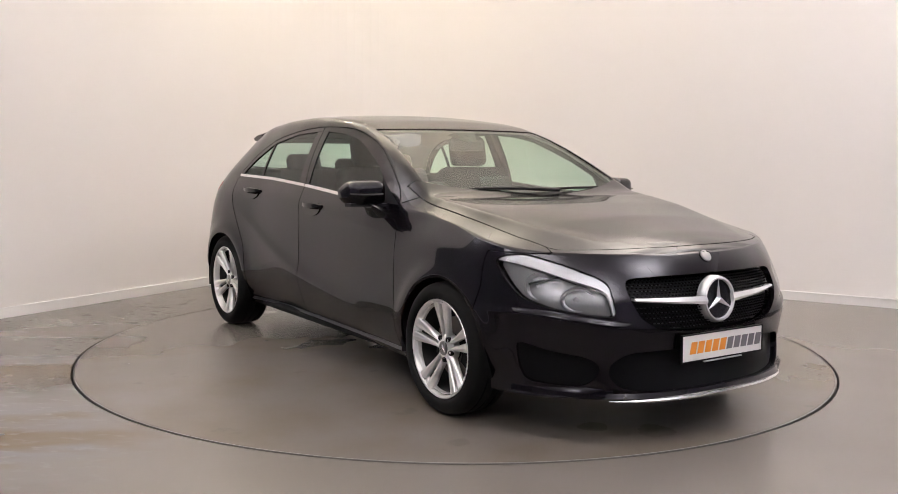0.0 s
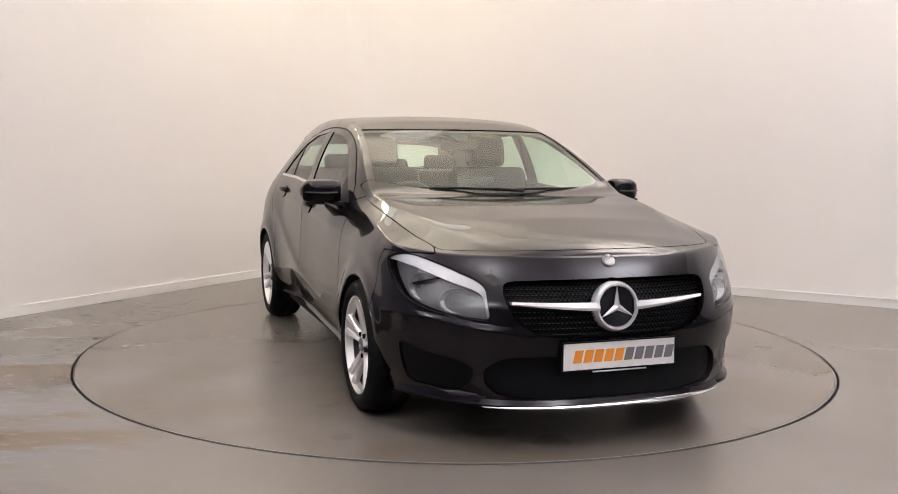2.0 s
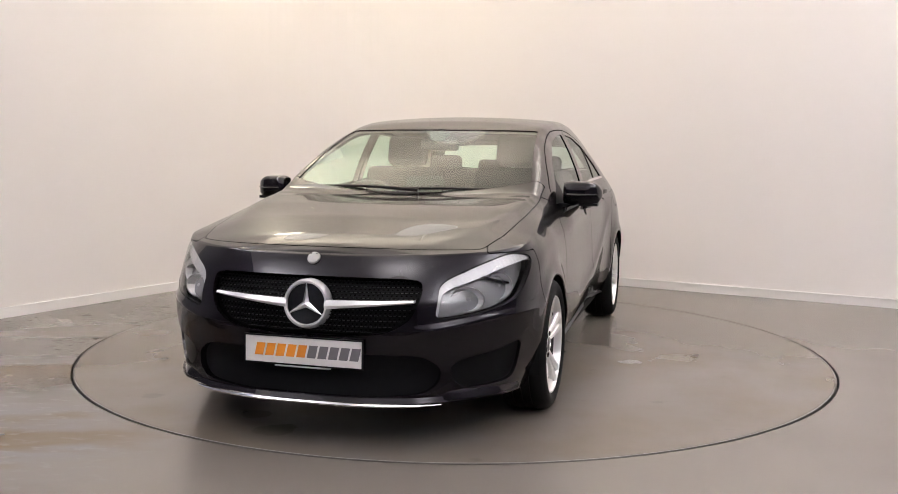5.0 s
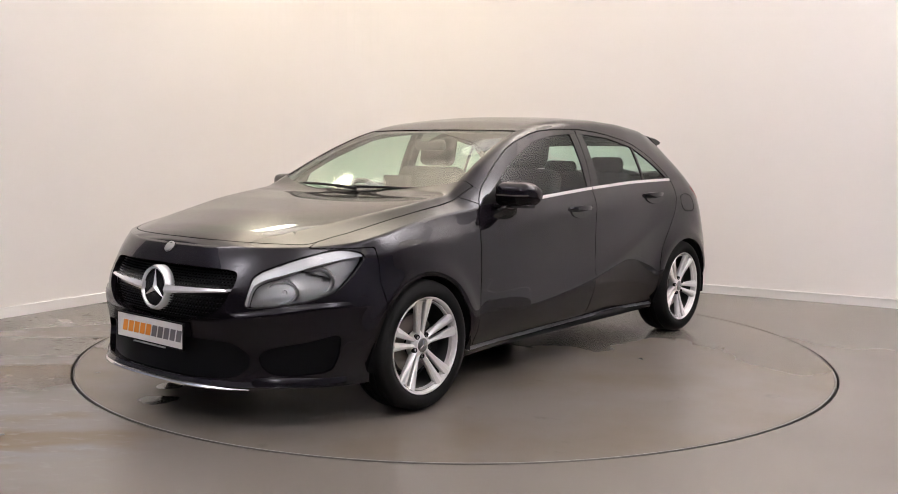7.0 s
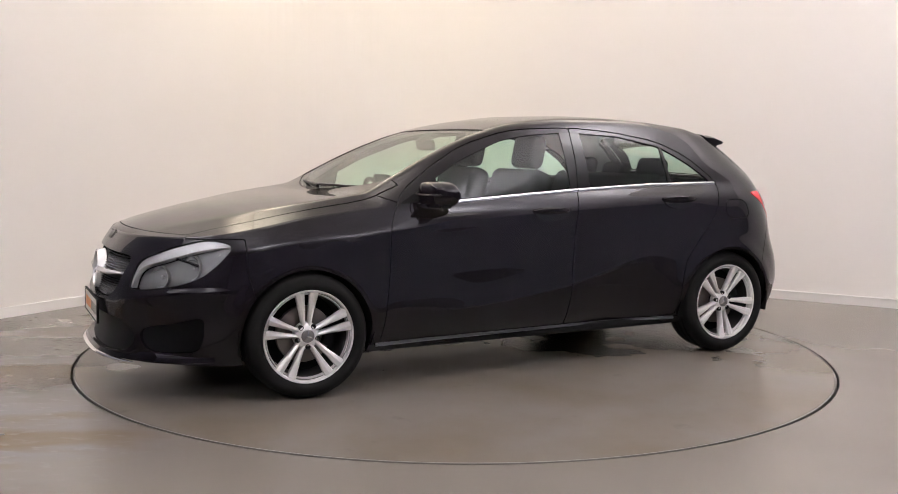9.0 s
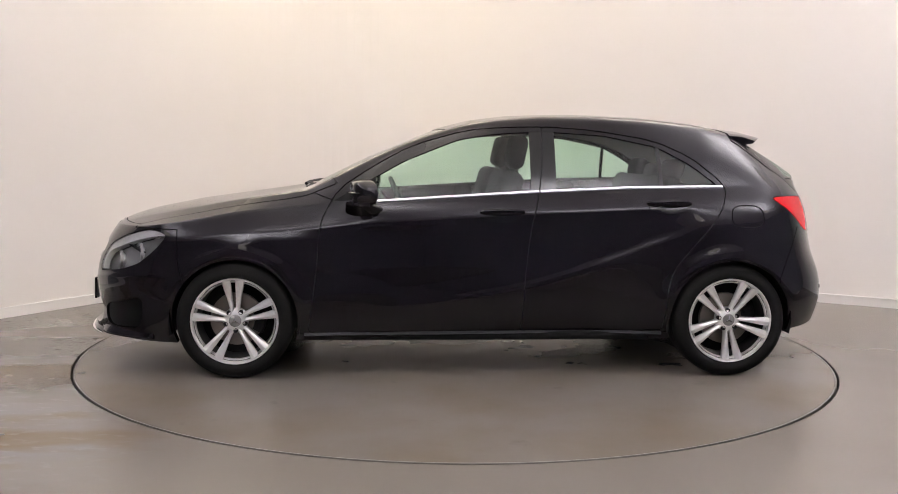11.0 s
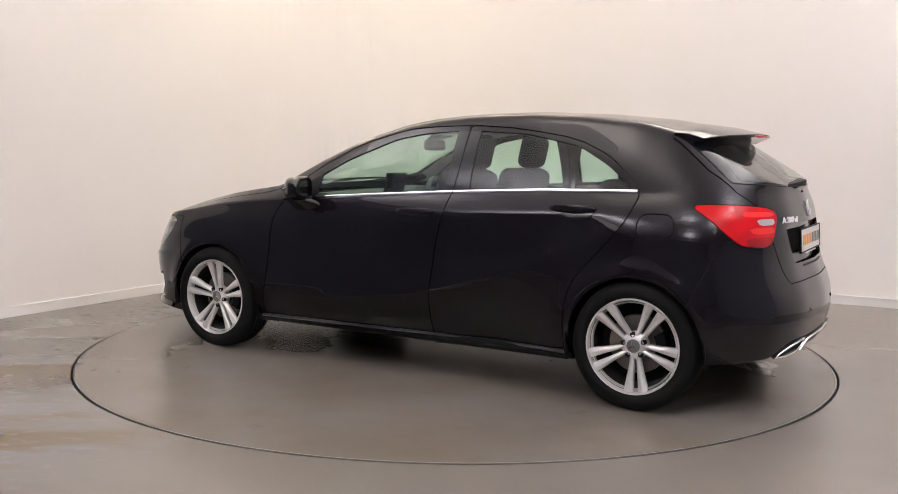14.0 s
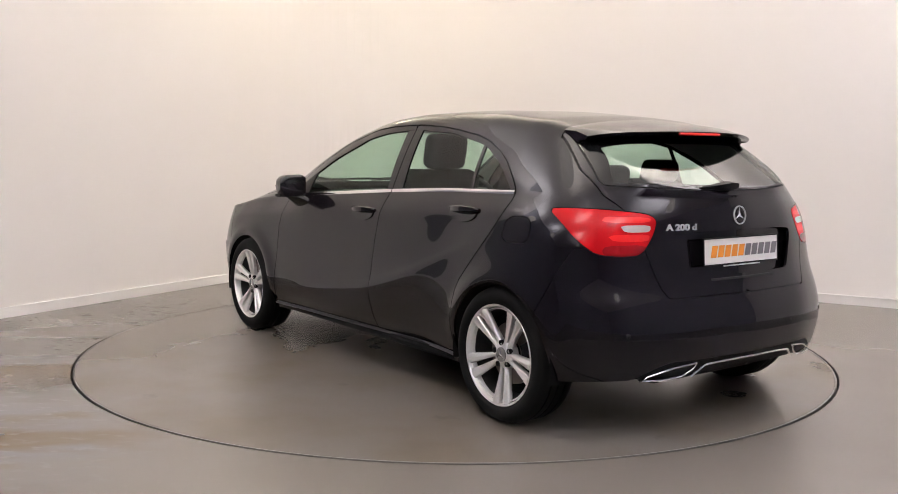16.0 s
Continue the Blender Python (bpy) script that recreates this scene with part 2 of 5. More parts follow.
def footprint():
    """The room's outline on the floor, with its rounded corner."""
    r = 1.35
    a, b = CORNER + ALONG_LEFT * r, CORNER + ALONG_RIGHT * r
    pts = []
    for i in range(25):
        s = i / 24
        pts.append(a * (1 - s) ** 2 + CORNER * 2 * s * (1 - s) + b * s ** 2)
    far_r = CORNER + ALONG_RIGHT * REACH_RIGHT
    far_l = CORNER + ALONG_LEFT * REACH_LEFT
    return pts + [far_r, far_r + ALONG_LEFT * REACH_LEFT, far_l]


def strip_ob(name, pts, z0, z1, out, mat, label, closed=False):
    """An upright strip of some thickness along a line of floor points."""
    n = len(pts)
    vs, fs = [], []
    offs = []
    for i in range(n):
        p, q = pts[(i - 1) % n if closed else max(i - 1, 0)], pts[(i + 1) % n if closed else min(i + 1, n - 1)]
        d = (q - p).normalized()
        offs.append(Vector((-d.y, d.x)) * out)
    for p, o in zip(pts, offs):
        q = p + o
        vs += [(p.x, p.y, z0), (p.x, p.y, z1), (q.x, q.y, z1), (q.x, q.y, z0)]
    for i in range(n if closed else n - 1):
        a, b = 4 * i, 4 * ((i + 1) % n)
        for k in range(4):
            fs.append((a + k, b + k, b + (k + 1) % 4, a + (k + 1) % 4))
    if not closed:
        fs += [(0, 1, 2, 3), (4 * n - 1, 4 * n - 2, 4 * n - 3, 4 * n - 4)]
    return tagged(mesh_ob(name, vs, fs, mat, smooth=False), label, name.split("_")[0], kind="structure")


def build_room():
    foot = footprint()
    strip_ob("wall_back", foot[:26], 0, CEILING, 0.15, M_WALL, "smooth off-white painted studio wall with a rounded corner")
    strip_ob("wall_right", foot[25:27], 0, CEILING, 0.15, M_UNSEEN, "unseen wall added behind the camera, grey to tone reflections in the car")
    strip_ob("wall_front", foot[26:28], 0, CEILING, 0.15, M_UNSEEN, "unseen wall added to close the room, grey to tone reflections in the car")
    # the white wall stops out of view; its dark rest dims the car's reflections
    turn = foot[0] + ALONG_LEFT * LEFT_WHITE
    strip_ob("wall_left", [turn, foot[0]], 0, CEILING, 0.15, M_WALL, "smooth off-white painted studio side wall")
    strip_ob("wall_side", [foot[27], turn], 0, CEILING, 0.15, M_UNSEEN_DARK, "unseen wall added beside the camera, dark to dim reflections in the car")
    skirt = [foot[27]] + foot[:26]
    strip_ob("baseboard", skirt, 0.0, 0.068, -0.014, M_SKIRT, "low white painted skirting board along the walls")
    strip_ob("trim", skirt, 0.068, 0.076, -0.018, M_SKIRT, "rounded white top edge of the skirting board")
    # ceiling
    n = len(foot)
    vs = [(p.x, p.y, z) for z in (CEILING, CEILING + 0.15) for p in foot]
    fs = [tuple(range(n))[::-1], tuple(range(n, 2 * n))]
    tagged(mesh_ob("ceiling", vs, fs, M_CEIL, smooth=False), "plain white ceiling washed by hanging uplighters", "ceiling", kind="structure")
    # floor with the turntable's round opening
    steps, hole = 160, TABLE_RADIUS + 0.006
    rings = [hole, hole + 0.004, 3.2, 5.0, 18.0]
    vs, fs = [], []
    for r in rings:
        for i in range(steps):
            a = 2 * math.pi * i / steps
            vs.append((r * math.cos(a), r * math.sin(a), -0.003 if r == hole else 0.0))
    for k in range(len(rings) - 1):
        for i in range(steps):
            j = (i + 1) % steps
            fs.append((k * steps + i, (k + 1) * steps + i, (k + 1) * steps + j, k * steps + j))
    base = len(vs)
    for i in range(steps):
        a = 2 * math.pi * i / steps
        vs.append((hole * math.cos(a), hole * math.sin(a), -0.12))
    for i in range(steps):
        j = (i + 1) % steps
        fs.append((i, j, base + j, base + i))
    fs.append(tuple(range(base, base + steps)))
    floor = mesh_ob("floor", vs, fs, M_FLOOR, smooth=False)
    floor.data.materials.append(M_GAP)
    for f in floor.data.polygons[-steps - 1:]:
        f.material_index = 1
    tagged(floor, "grey-brown painted concrete floor with ochre and pale stains", "floor", kind="structure")
    return floor


def build_turntable():
    table = new("turntable")
    tagged(table, "round grey-brown turntable set flush into the floor", "turntable")
    r = TABLE_RADIUS - 0.005
    bm = bmesh.new()
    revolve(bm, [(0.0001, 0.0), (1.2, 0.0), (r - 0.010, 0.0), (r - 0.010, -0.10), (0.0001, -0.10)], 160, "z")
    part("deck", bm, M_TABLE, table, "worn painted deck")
    bm = bmesh.new()
    revolve(bm, [(r - 0.0095, -0.0015), (r - 0.009, 0.0006), (r - 0.002, 0.0006), (r, -0.002), (r, -0.10), (r - 0.0095, -0.10)], 160, "z", closed=True)
    part("edge_ring", bm, M_EDGE, table, "thin worn metal edge ring")
    return table


def build_lamps():
    # assumed uplighters out of view: dishes hung on rods below the ceiling
    for x, y, size, watts, colour in LAMPS:
        uplight(x, y, size, watts, colour)
        lamp = new("uplighter")
        lamp.matrix_basis = pose(x, y, CEILING)
        tagged(lamp, "assumed hanging dish lamp, out of view, that lights the ceiling", "lamp", "ceiling lights")
        r = size / 2
        bm = bmesh.new()
        revolve(bm, [(0.001, -HANG - 0.09), (r * 0.6, -HANG - 0.075), (r + 0.02, -HANG - 0.01), (r + 0.03, -HANG + 0.02), (r + 0.015, -HANG + 0.02), (r + 0.005, -HANG - 0.008), (0.001, -HANG - 0.03)], 32, "z")
        part("dish", bm, M_LAMP_GLOW, lamp, "dish with an added glow", smooth=True)
        bm = bmesh.new()
        tube(bm, [(0, 0, -HANG - 0.04), (0, 0, 0)], 0.012, 8, up=(1, 0, 0))
        part("rod", bm, M_SKIRT, lamp)
    # small wall washer close to the side wall
    data = bpy.data.lights.new("wall_washer", "AREA")
    data.shape, data.size, data.energy, data.color = "DISK", 0.45, 6.0, (1.0, 0.93, 0.66)
    spot = (-1.98, 2.42)
    new("wall_washer", data).matrix_world = pose(*spot, CEILING - 1.12)
    washer = new("wall_washer_lamp")
    washer.matrix_basis = pose(*spot, CEILING)
    tagged(washer, "small hanging lamp that washes the wall", "lamp")
    bm = bmesh.new()
    revolve(bm, [(0.001, -1.02), (0.06, -1.02), (0.24, -1.08), (0.25, -1.13), (0.24, -1.13), (0.23, -1.09), (0.001, -1.09)], 24, "z")
    part("shade", bm, M_LAMP_GLOW, washer, smooth=True)
    bm = bmesh.new()
    tube(bm, [(0, 0, -1.03), (0, 0, 0)], 0.008, 8, up=(1, 0, 0))
    part("rod", bm, M_SKIRT, washer)
# ---------------------------------------------------------------- car body surface
# car space: x ahead, y to its left, z up, origin on the ground midway between the axles
def faired(knots, blur=0.05, step=0.005):
    """A smooth function through coarse knots (x, value)."""
    xs = np.array([k[0] for k in knots], float)
    ys = np.array([k[1] for k in knots], float)
    order = np.argsort(xs)
    xs, ys = xs[order], ys[order]
    pad = 4 * blur
    g = np.arange(xs[0] - pad, xs[-1] + pad + step, step)
    v = np.interp(g, xs, ys)
    s0, s1 = (ys[1] - ys[0]) / (xs[1] - xs[0]), (ys[-1] - ys[-2]) / (xs[-1] - xs[-2])
    v = np.where(g < xs[0], ys[0] + (g - xs[0]) * s0, v)
    v = np.where(g > xs[-1], ys[-1] + (g - xs[-1]) * s1, v)
    k = np.arange(-int(3 * blur / step), int(3 * blur / step) + 1) * step
    w = np.exp(-0.5 * (k / blur) ** 2)
    w /= w.sum()
    h = len(k) // 2
    vv = np.r_[v[0] + (np.arange(-h, 0)) * (v[1] - v[0]), v, v[-1] + np.arange(1, h + 1) * (v[-1] - v[-2])]
    v = np.convolve(vv, w, "valid")
    return lambda q: np.interp(q, g, v)


def step01(a, b, x):
    s = np.clip((x - a) / (b - a), 0, 1)
    return s * s * (3 - 2 * s)


PLAN = [(2.255, 0.0), (2.245, 0.26), (2.178, 0.50), (2.043, 0.70), (1.868, 0.838), (1.63, 0.892), (1.25, 0.903), (0.85, 0.893), (0.0, 0.882),
        (-0.9, 0.893), (-1.35, 0.908), (-1.62, 0.905), (-1.81, 0.85), (-1.95, 0.70), (-2.04, 0.42), (-2.07, 0.0)]
COLUMNS = 330


def plan_curve():
    """The widest outline from above, smoothed along its length, from nose to tail."""
    p = np.array(PLAN)
    full = np.vstack([p[:0:-1] * [1, -1], p, p[-2::-1] * [1, -1]])
    d = np.r_[0, np.cumsum(np.hypot(*np.diff(full, axis=0).T))]
    g = np.arange(0, d[-1], 0.005)
    xy = np.c_[np.interp(g, d, full[:, 0]), np.interp(g, d, full[:, 1])]
    k = np.arange(-60, 61) * 0.005
    w = np.exp(-0.5 * (k / 0.075) ** 2)
    w /= w.sum()
    xy = np.c_[np.convolve(xy[:, 0], w, "same"), np.convolve(xy[:, 1], w, "same")]
    a = d[len(p) - 1]
    b = d[2 * len(p) - 2]
    s = np.linspace(a, b, COLUMNS)
    out = np.c_[np.interp(s, g, xy[:, 0]), np.interp(s, g, xy[:, 1])]
    out[0, 1] = out[-1, 1] = 0.0
    return out


nose_back = faired([(0.15, 0.0), (0.2, -0.016), (0.25, -0.006), (0.33, 0.012), (0.42, 0.008), (0.48, 0.0), (0.60, 0.015), (0.70, 0.065), (0.76, 0.10), (0.82, 0.145), (0.95, 0.26)], 0.02)
tail_ahead = faired([(0.2, 0.06), (0.32, 0.02), (0.42, 0.0), (0.50, 0.002), (0.58, 0.022), (0.66, 0.058), (0.73, 0.076), (0.8, 0.084), (0.95, 0.105), (1.07, 0.15)], 0.028)
tumble = faired([(0.15, 0.075), (0.22, 0.05), (0.30, 0.018), (0.42, 0.0), (0.62, 0.0), (0.74, 0.01), (0.84, 0.026), (0.92, 0.05), (0.98, 0.082), (1.05, 0.13), (1.12, 0.18)], 0.02)
z_bottom = faired([(2.3, 0.212), (2.1, 0.205), (1.7, 0.185), (1.0, 0.20), (-1.0, 0.20), (-1.7, 0.255), (-1.95, 0.28), (-2.1, 0.29)], 0.06)
z_belt = faired([(2.2, 0.80), (2.0, 0.805), (1.7, 0.84), (1.35, 0.893), (0.95, 0.935), (0.6, 0.952), (0.1, 0.985), (-0.3, 1.010), (-0.8, 1.034), (-1.3, 1.043), (-1.6, 1.045), (-1.95, 1.045)], 0.06)
z_shoulder = faired([(1.7, 0.765), (0.9, 0.815), (-0.2, 0.885), (-1.0, 0.93), (-1.5, 0.95)], 0.12)
z_rise = faired([(1.0, 0.36), (0.5, 0.385), (-0.2, 0.49), (-0.7, 0.645), (-1.1, 0.80), (-1.4, 0.86)], 0.15)
# centre line of bonnet, windscreen, roof and rear window
z_centre = faired([(2.2, 0.775), (2.125, 0.803), (2.05, 0.838), (1.95, 0.868), (1.67, 0.926), (1.34, 0.970), (1.08, 0.993), (1.03, 1.007), (0.67, 1.186), (0.25, 1.362), (0.06, 1.413),
                   (-0.18, 1.445), (-0.55, 1.457), (-0.94, 1.442), (-1.27, 1.411), (-1.52, 1.362), (-1.60, 1.290), (-1.90, 1.085), (-1.97, 1.04)], 0.022)
y_rail = faired([(2.2, 0.30), (2.0, 0.44), (1.7, 0.585), (1.35, 0.675), (1.0, 0.705), (0.88, 0.700), (0.55, 0.650), (0.2, 0.605), (-0.3, 0.594), (-0.9, 0.580), (-1.3, 0.565), (-1.55, 0.550),
                 (-1.75, 0.522), (-1.9, 0.44), (-2.0, 0.3)], 0.05)
z_rail = faired([(2.2, 0.77), (2.06, 0.805), (1.95, 0.836), (1.75, 0.878), (1.37, 0.952), (1.08, 0.997), (0.97, 1.009), (0.67, 1.168), (0.5, 1.248), (0.33, 1.314), (0.12, 1.374), (-0.05, 1.402), (-0.3, 1.423), (-0.65, 1.428),
                 (-0.96, 1.413), (-1.26, 1.381), (-1.45, 1.331), (-1.62, 1.238), (-1.9, 1.08), (-2.0, 1.03)], 0.03)


def side_features(x, z, y0):
    """Pressed creases of the flanks and the flared wheel arches."""
    on = step01(0.70, 0.86, y0)
    d = z_shoulder(x) - z
    fade = step01(-1.45, -0.9, x) * (1 - step01(1.35, 1.75, x))
    a = np.where(d > 0, -0.016 * (1 - np.exp(-np.maximum(d, 0) / 0.055)) * np.exp(-(np.maximum(d, 0) / 0.36) ** 4), 0.0) * fade
    e = z - z_rise(x)
    fade2 = step01(-1.3, -0.8, x) * (1 - step01(0.2, 0.9, x))
    b = np.where(e > 0, -0.017 * (1 - np.exp(-np.maximum(e, 0) / 0.05)) * np.exp(-np.maximum(e, 0) / 0.20), 0.0) * fade2
    tuck = step01(-1.20, -0.45, x) * (1 - step01(0.65, 1.04, x))
    b = b - 0.20 * (np.hypot(np.maximum(-e, 0), 0.045) - 0.045) * tuck
    c = 0.0
    for wx in (1.3495, -1.3495):
        r = np.hypot(x - wx, z - 0.31)
        c = c + 0.014 * np.exp(-((r - 0.36) / 0.055) ** 2) * step01(0.25, 0.4, z)
    return (a + b + c) * on


def lower_point(x0, y0, z):
    x = x0 - nose_back(z) * step01(1.25, 2.2, x0) + tail_ahead(z) * step01(-1.35, -2.0, x0)
    lean = tumble(z) + 0.055 * step01(0.72, 0.93, z) * step01(0.55, 1.15, x0) * (1 - step01(1.6, 1.9, x0))
    y = y0 * (1 - lean / 0.89) + side_features(x0, z, y0)
    # ledge under the headlights
    d = z - (0.506 + 0.05 * step01(0.45, 0.85, y0))
    ledge = 0.013 * np.where(d < 0, np.exp(np.minimum(d, 0) / 0.07), np.exp(-(np.maximum(d, 0) / 0.010) ** 2))
    ledge = ledge * step01(0.40, 0.54, y0) * step01(1.60, 1.85, x0)
    return x + ledge * 0.75, y + ledge * 0.6


ROWS_LOW, ROWS_SIDE, ROWS_TOP = 56, 22, 24


def body_grid():
    """Points of the left half: from the bottom edge up the flank, window and roof to the centre line."""
    plan = plan_curve()
    x0, y0 = plan[:, 0], plan[:, 1]
    cols = []
    zt, zb = z_belt(x0), z_bottom(x0)
    for v in np.linspace(0, 1, ROWS_LOW):
        z = zb + (zt - zb) * v
        x, y = lower_point(x0, y0, z)
        cols.append(np.c_[x, y, z])
    bx, by, bz = cols[-1].T
    ry = np.minimum(y_rail(bx), by * 0.93)
    cz = z_centre(bx)
    rz = np.minimum(z_rail(bx), cz)
    near = np.clip(by / 0.35, 0, 1)
    rz = np.maximum(bz + (rz - bz) * near, bz - 0.002)
    cz = np.maximum(bz + (cz - bz) * step01(0, 0.25, by), bz)
    bulge = 0.020 * step01(0.05, 0.25, rz - bz)
    dense = []
    for s in np.linspace(0, 1, 60)[:-1]:
        dense.append(np.c_[bx, by + (ry - by) * s + bulge * 4 * s * (1 - s), bz + (rz - bz) * s])
    for s in np.linspace(0, 1, 61):
        dense.append(np.c_[bx, ry * (1 - s), rz + (cz - rz) * (1 - (1 - s) ** 2)])
    dense = np.array(dense)
    # round the rail: blur across the section
    k = np.exp(-0.5 * (np.arange(-8, 9) / 3.2) ** 2)
    k /= k.sum()
    mirrored = np.concatenate([2 * dense[:1] - dense[8:0:-1], dense, dense[-2:-10:-1] * [1, -1, 1]])
    soft = sum(w * mirrored[i:i + len(dense)] for i, w in enumerate(k))
    pick = np.r_[np.linspace(0, 59, ROWS_SIDE), np.linspace(59, 119, ROWS_TOP)[1:]]
    lo = np.floor(pick).astype(int).clip(0, 118)
    fr = (pick - lo)[:, None, None]
    upper = soft[lo] * (1 - fr) + soft[lo + 1] * fr
    upper[0] = cols[-1]
    grid = np.concatenate([np.array(cols), upper[1:]])
    grid[-1, :, 1] = 0.0
    grid[:, 0, 1] = grid[:, -1, 1] = 0.0
    return grid


class Sheet:
    """A surface of polygons that can be split along the zero line of a function of the place."""

    def __init__(self, verts, normals, polys):
        self.v, self.n, self.polys = verts, normals, polys

    def split(self, fn):
        v = np.array(self.v)
        f = np.asarray(fn(v[:, 0], v[:, 1], v[:, 2]), float)
        f = np.where(np.abs(f) < 1e-7, 1e-7, f)
        inside, outside, cache = [], [], {}
        for poly in self.polys:
            signs = [f[i] < 0 for i in poly]
            if all(signs):
                inside.append(poly)
                continue
            if not any(signs):
                outside.append(poly)
                continue
            a, b = [], []
            for i, j in zip(poly, poly[1:] + poly[:1]):
                (a if f[i] < 0 else b).append(i)
                if (f[i] < 0) != (f[j] < 0):
                    key = (min(i, j), max(i, j))
                    if key not in cache:
                        s = f[key[0]] / (f[key[0]] - f[key[1]])
                        self.v.append(self.v[key[0]] * (1 - s) + self.v[key[1]] * s)
                        self.n.append(self.n[key[0]] * (1 - s) + self.n[key[1]] * s)
                        cache[key] = len(self.v) - 1
                    a.append(cache[key])
                    b.append(cache[key])
            if len(a) > 2:
                inside.append(a)
            if len(b) > 2:
                outside.append(b)
        return Sheet(self.v, self.n, inside), Sheet(self.v, self.n, outside)

    def band(self, fn, half=0.0025):
        """Splits into inside, the joint itself and outside."""
        a, rest = self.split(lambda x, y, z: fn(x, y, z) + half)
        g, b = rest.split(lambda x, y, z: fn(x, y, z) - half)
        return a, g, b

    def joined(self, *others):
        return Sheet(self.v, self.n, sum((o.polys for o in others), list(self.polys)))

    def build(self, name, mat, parent, side=1, flange=0.012, offset=0.0, both=False, label="", thick=0.0):
        """Makes the mesh; flange: depth of the folded rim; both: mirrored half joined on; thick: back face at that depth."""
        if not self.polys:
            return None
        used = sorted({i for p in self.polys for i in p})
        remap = {i: k for k, i in enumerate(used)}
        V = np.array([self.v[i] for i in used])
        N = np.array([self.n[i] for i in used])
        N /= np.maximum(np.linalg.norm(N, axis=1), 1e-9)[:, None]
        V = V + N * offset
        faces = [[remap[i] for i in p] for p in self.polys]
        count = {}
        for p in faces:
            for i, j in zip(p, p[1:] + p[:1]):
                count[(i, j)] = count.get((i, j), 0) + 1
        rim = [(i, j) for (i, j) in count if (j, i) not in count]
        verts, polys = list(V), [list(p) for p in faces]
        if thick:
            flange = thick
            base = len(verts)
            verts += list(V - N * thick)
            polys += [[base + i for i in p[::-1]] for p in faces]
        if flange:
            for i, j in rim:
                if abs(V[i][1]) < 1e-6 and abs(V[j][1]) < 1e-6:
                    continue
                b = len(verts)
                verts += [V[i], V[j], V[j] - N[j] * flange, V[i] - N[i] * flange]
                polys.append([b + 1, b, b + 3, b + 2])
        verts = np.array(verts)
        if side < 0:
            verts = verts * [1, -1, 1]
            polys = [p[::-1] for p in polys]
        if both:
            n = len(verts)
            verts = np.concatenate([verts, verts * [1, -1, 1]])
            polys = polys + [[n + i for i in p[::-1]] for p in polys]
        ob = mesh_ob(name, verts, polys, mat, parent, True, label)
        if both:
            bm = bmesh.new()
            bm.from_mesh(ob.data)
            mid = [v for v in bm.verts if abs(v.co.y) < 1e-6]
            bmesh.ops.remove_doubles(bm, verts=mid, dist=1e-6)
            bm.to_mesh(ob.data)
            bm.free()
        return ob


def body_sheet():
    g = body_grid()
    rows, cols = g.shape[:2]
    du = np.gradient(g, axis=1)
    dv = np.gradient(g, axis=0)
    n = np.cross(du, dv)
    n /= np.maximum(np.linalg.norm(n, axis=2), 1e-9)[..., None]
    n[:, 0], n[:, -1] = (1, 0, 0.15), (-1, 0, 0.1)
    n[-1, :, 1] = 0
    polys = []
    for r in range(rows - 1):
        for c in range(cols - 1):
            a, b, d, e = r * cols + c, r * cols + c + 1, (r + 1) * cols + c + 1, (r + 1) * cols + c
            polys.append([a, b, d, e])
    flat = g.reshape(-1, 3)
    # drop degenerate corners at nose and tail
    out = []
    for p in polys:
        q = [p[k] for k in range(4) if np.linalg.norm(flat[p[k]] - flat[p[k - 1]]) > 1e-7]
        if len(q) > 2:
            out.append(q)
    return Sheet(list(flat), list(n.reshape(-1, 3)), out)


def outline(points, rounds=2):
    """A closed outline with its corners cut round (a list of pairs)."""
    p = np.array(points, float)
    for _ in range(rounds):
        q = np.roll(p, -1, axis=0)
        p = np.stack([p * 0.8 + q * 0.2, p * 0.2 + q * 0.8], axis=1).reshape(-1, 2)
    return p


def inside_of(poly):
    """Signed distance to a closed outline, negative within."""
    a = np.asarray(poly)
    b = np.roll(a, -1, axis=0)

    def fn(u, v):
        u, v = np.asarray(u), np.asarray(v)
        best = np.full(u.shape, 1e9)
        odd = np.zeros(u.shape, bool)
        for (ax, ay), (bx, by) in zip(a, b):
            ex, ey = bx - ax, by - ay
            t = np.clip(((u - ax) * ex + (v - ay) * ey) / (ex * ex + ey * ey + 1e-12), 0, 1)
            best = np.minimum(best, np.hypot(u - ax - t * ex, v - ay - t * ey))
            cross = ((ay > v) != (by > v)) & (u < (bx - ax) * (v - ay) / (by - ay + 1e-12) + ax)
            odd ^= cross
        return np.where(odd, -best, best)
    return fn


def only(fn, where):
    """The function where a condition holds, far outside elsewhere."""
    return lambda x, y, z: np.where(where(x, y, z), fn(x, y, z), 0.5)


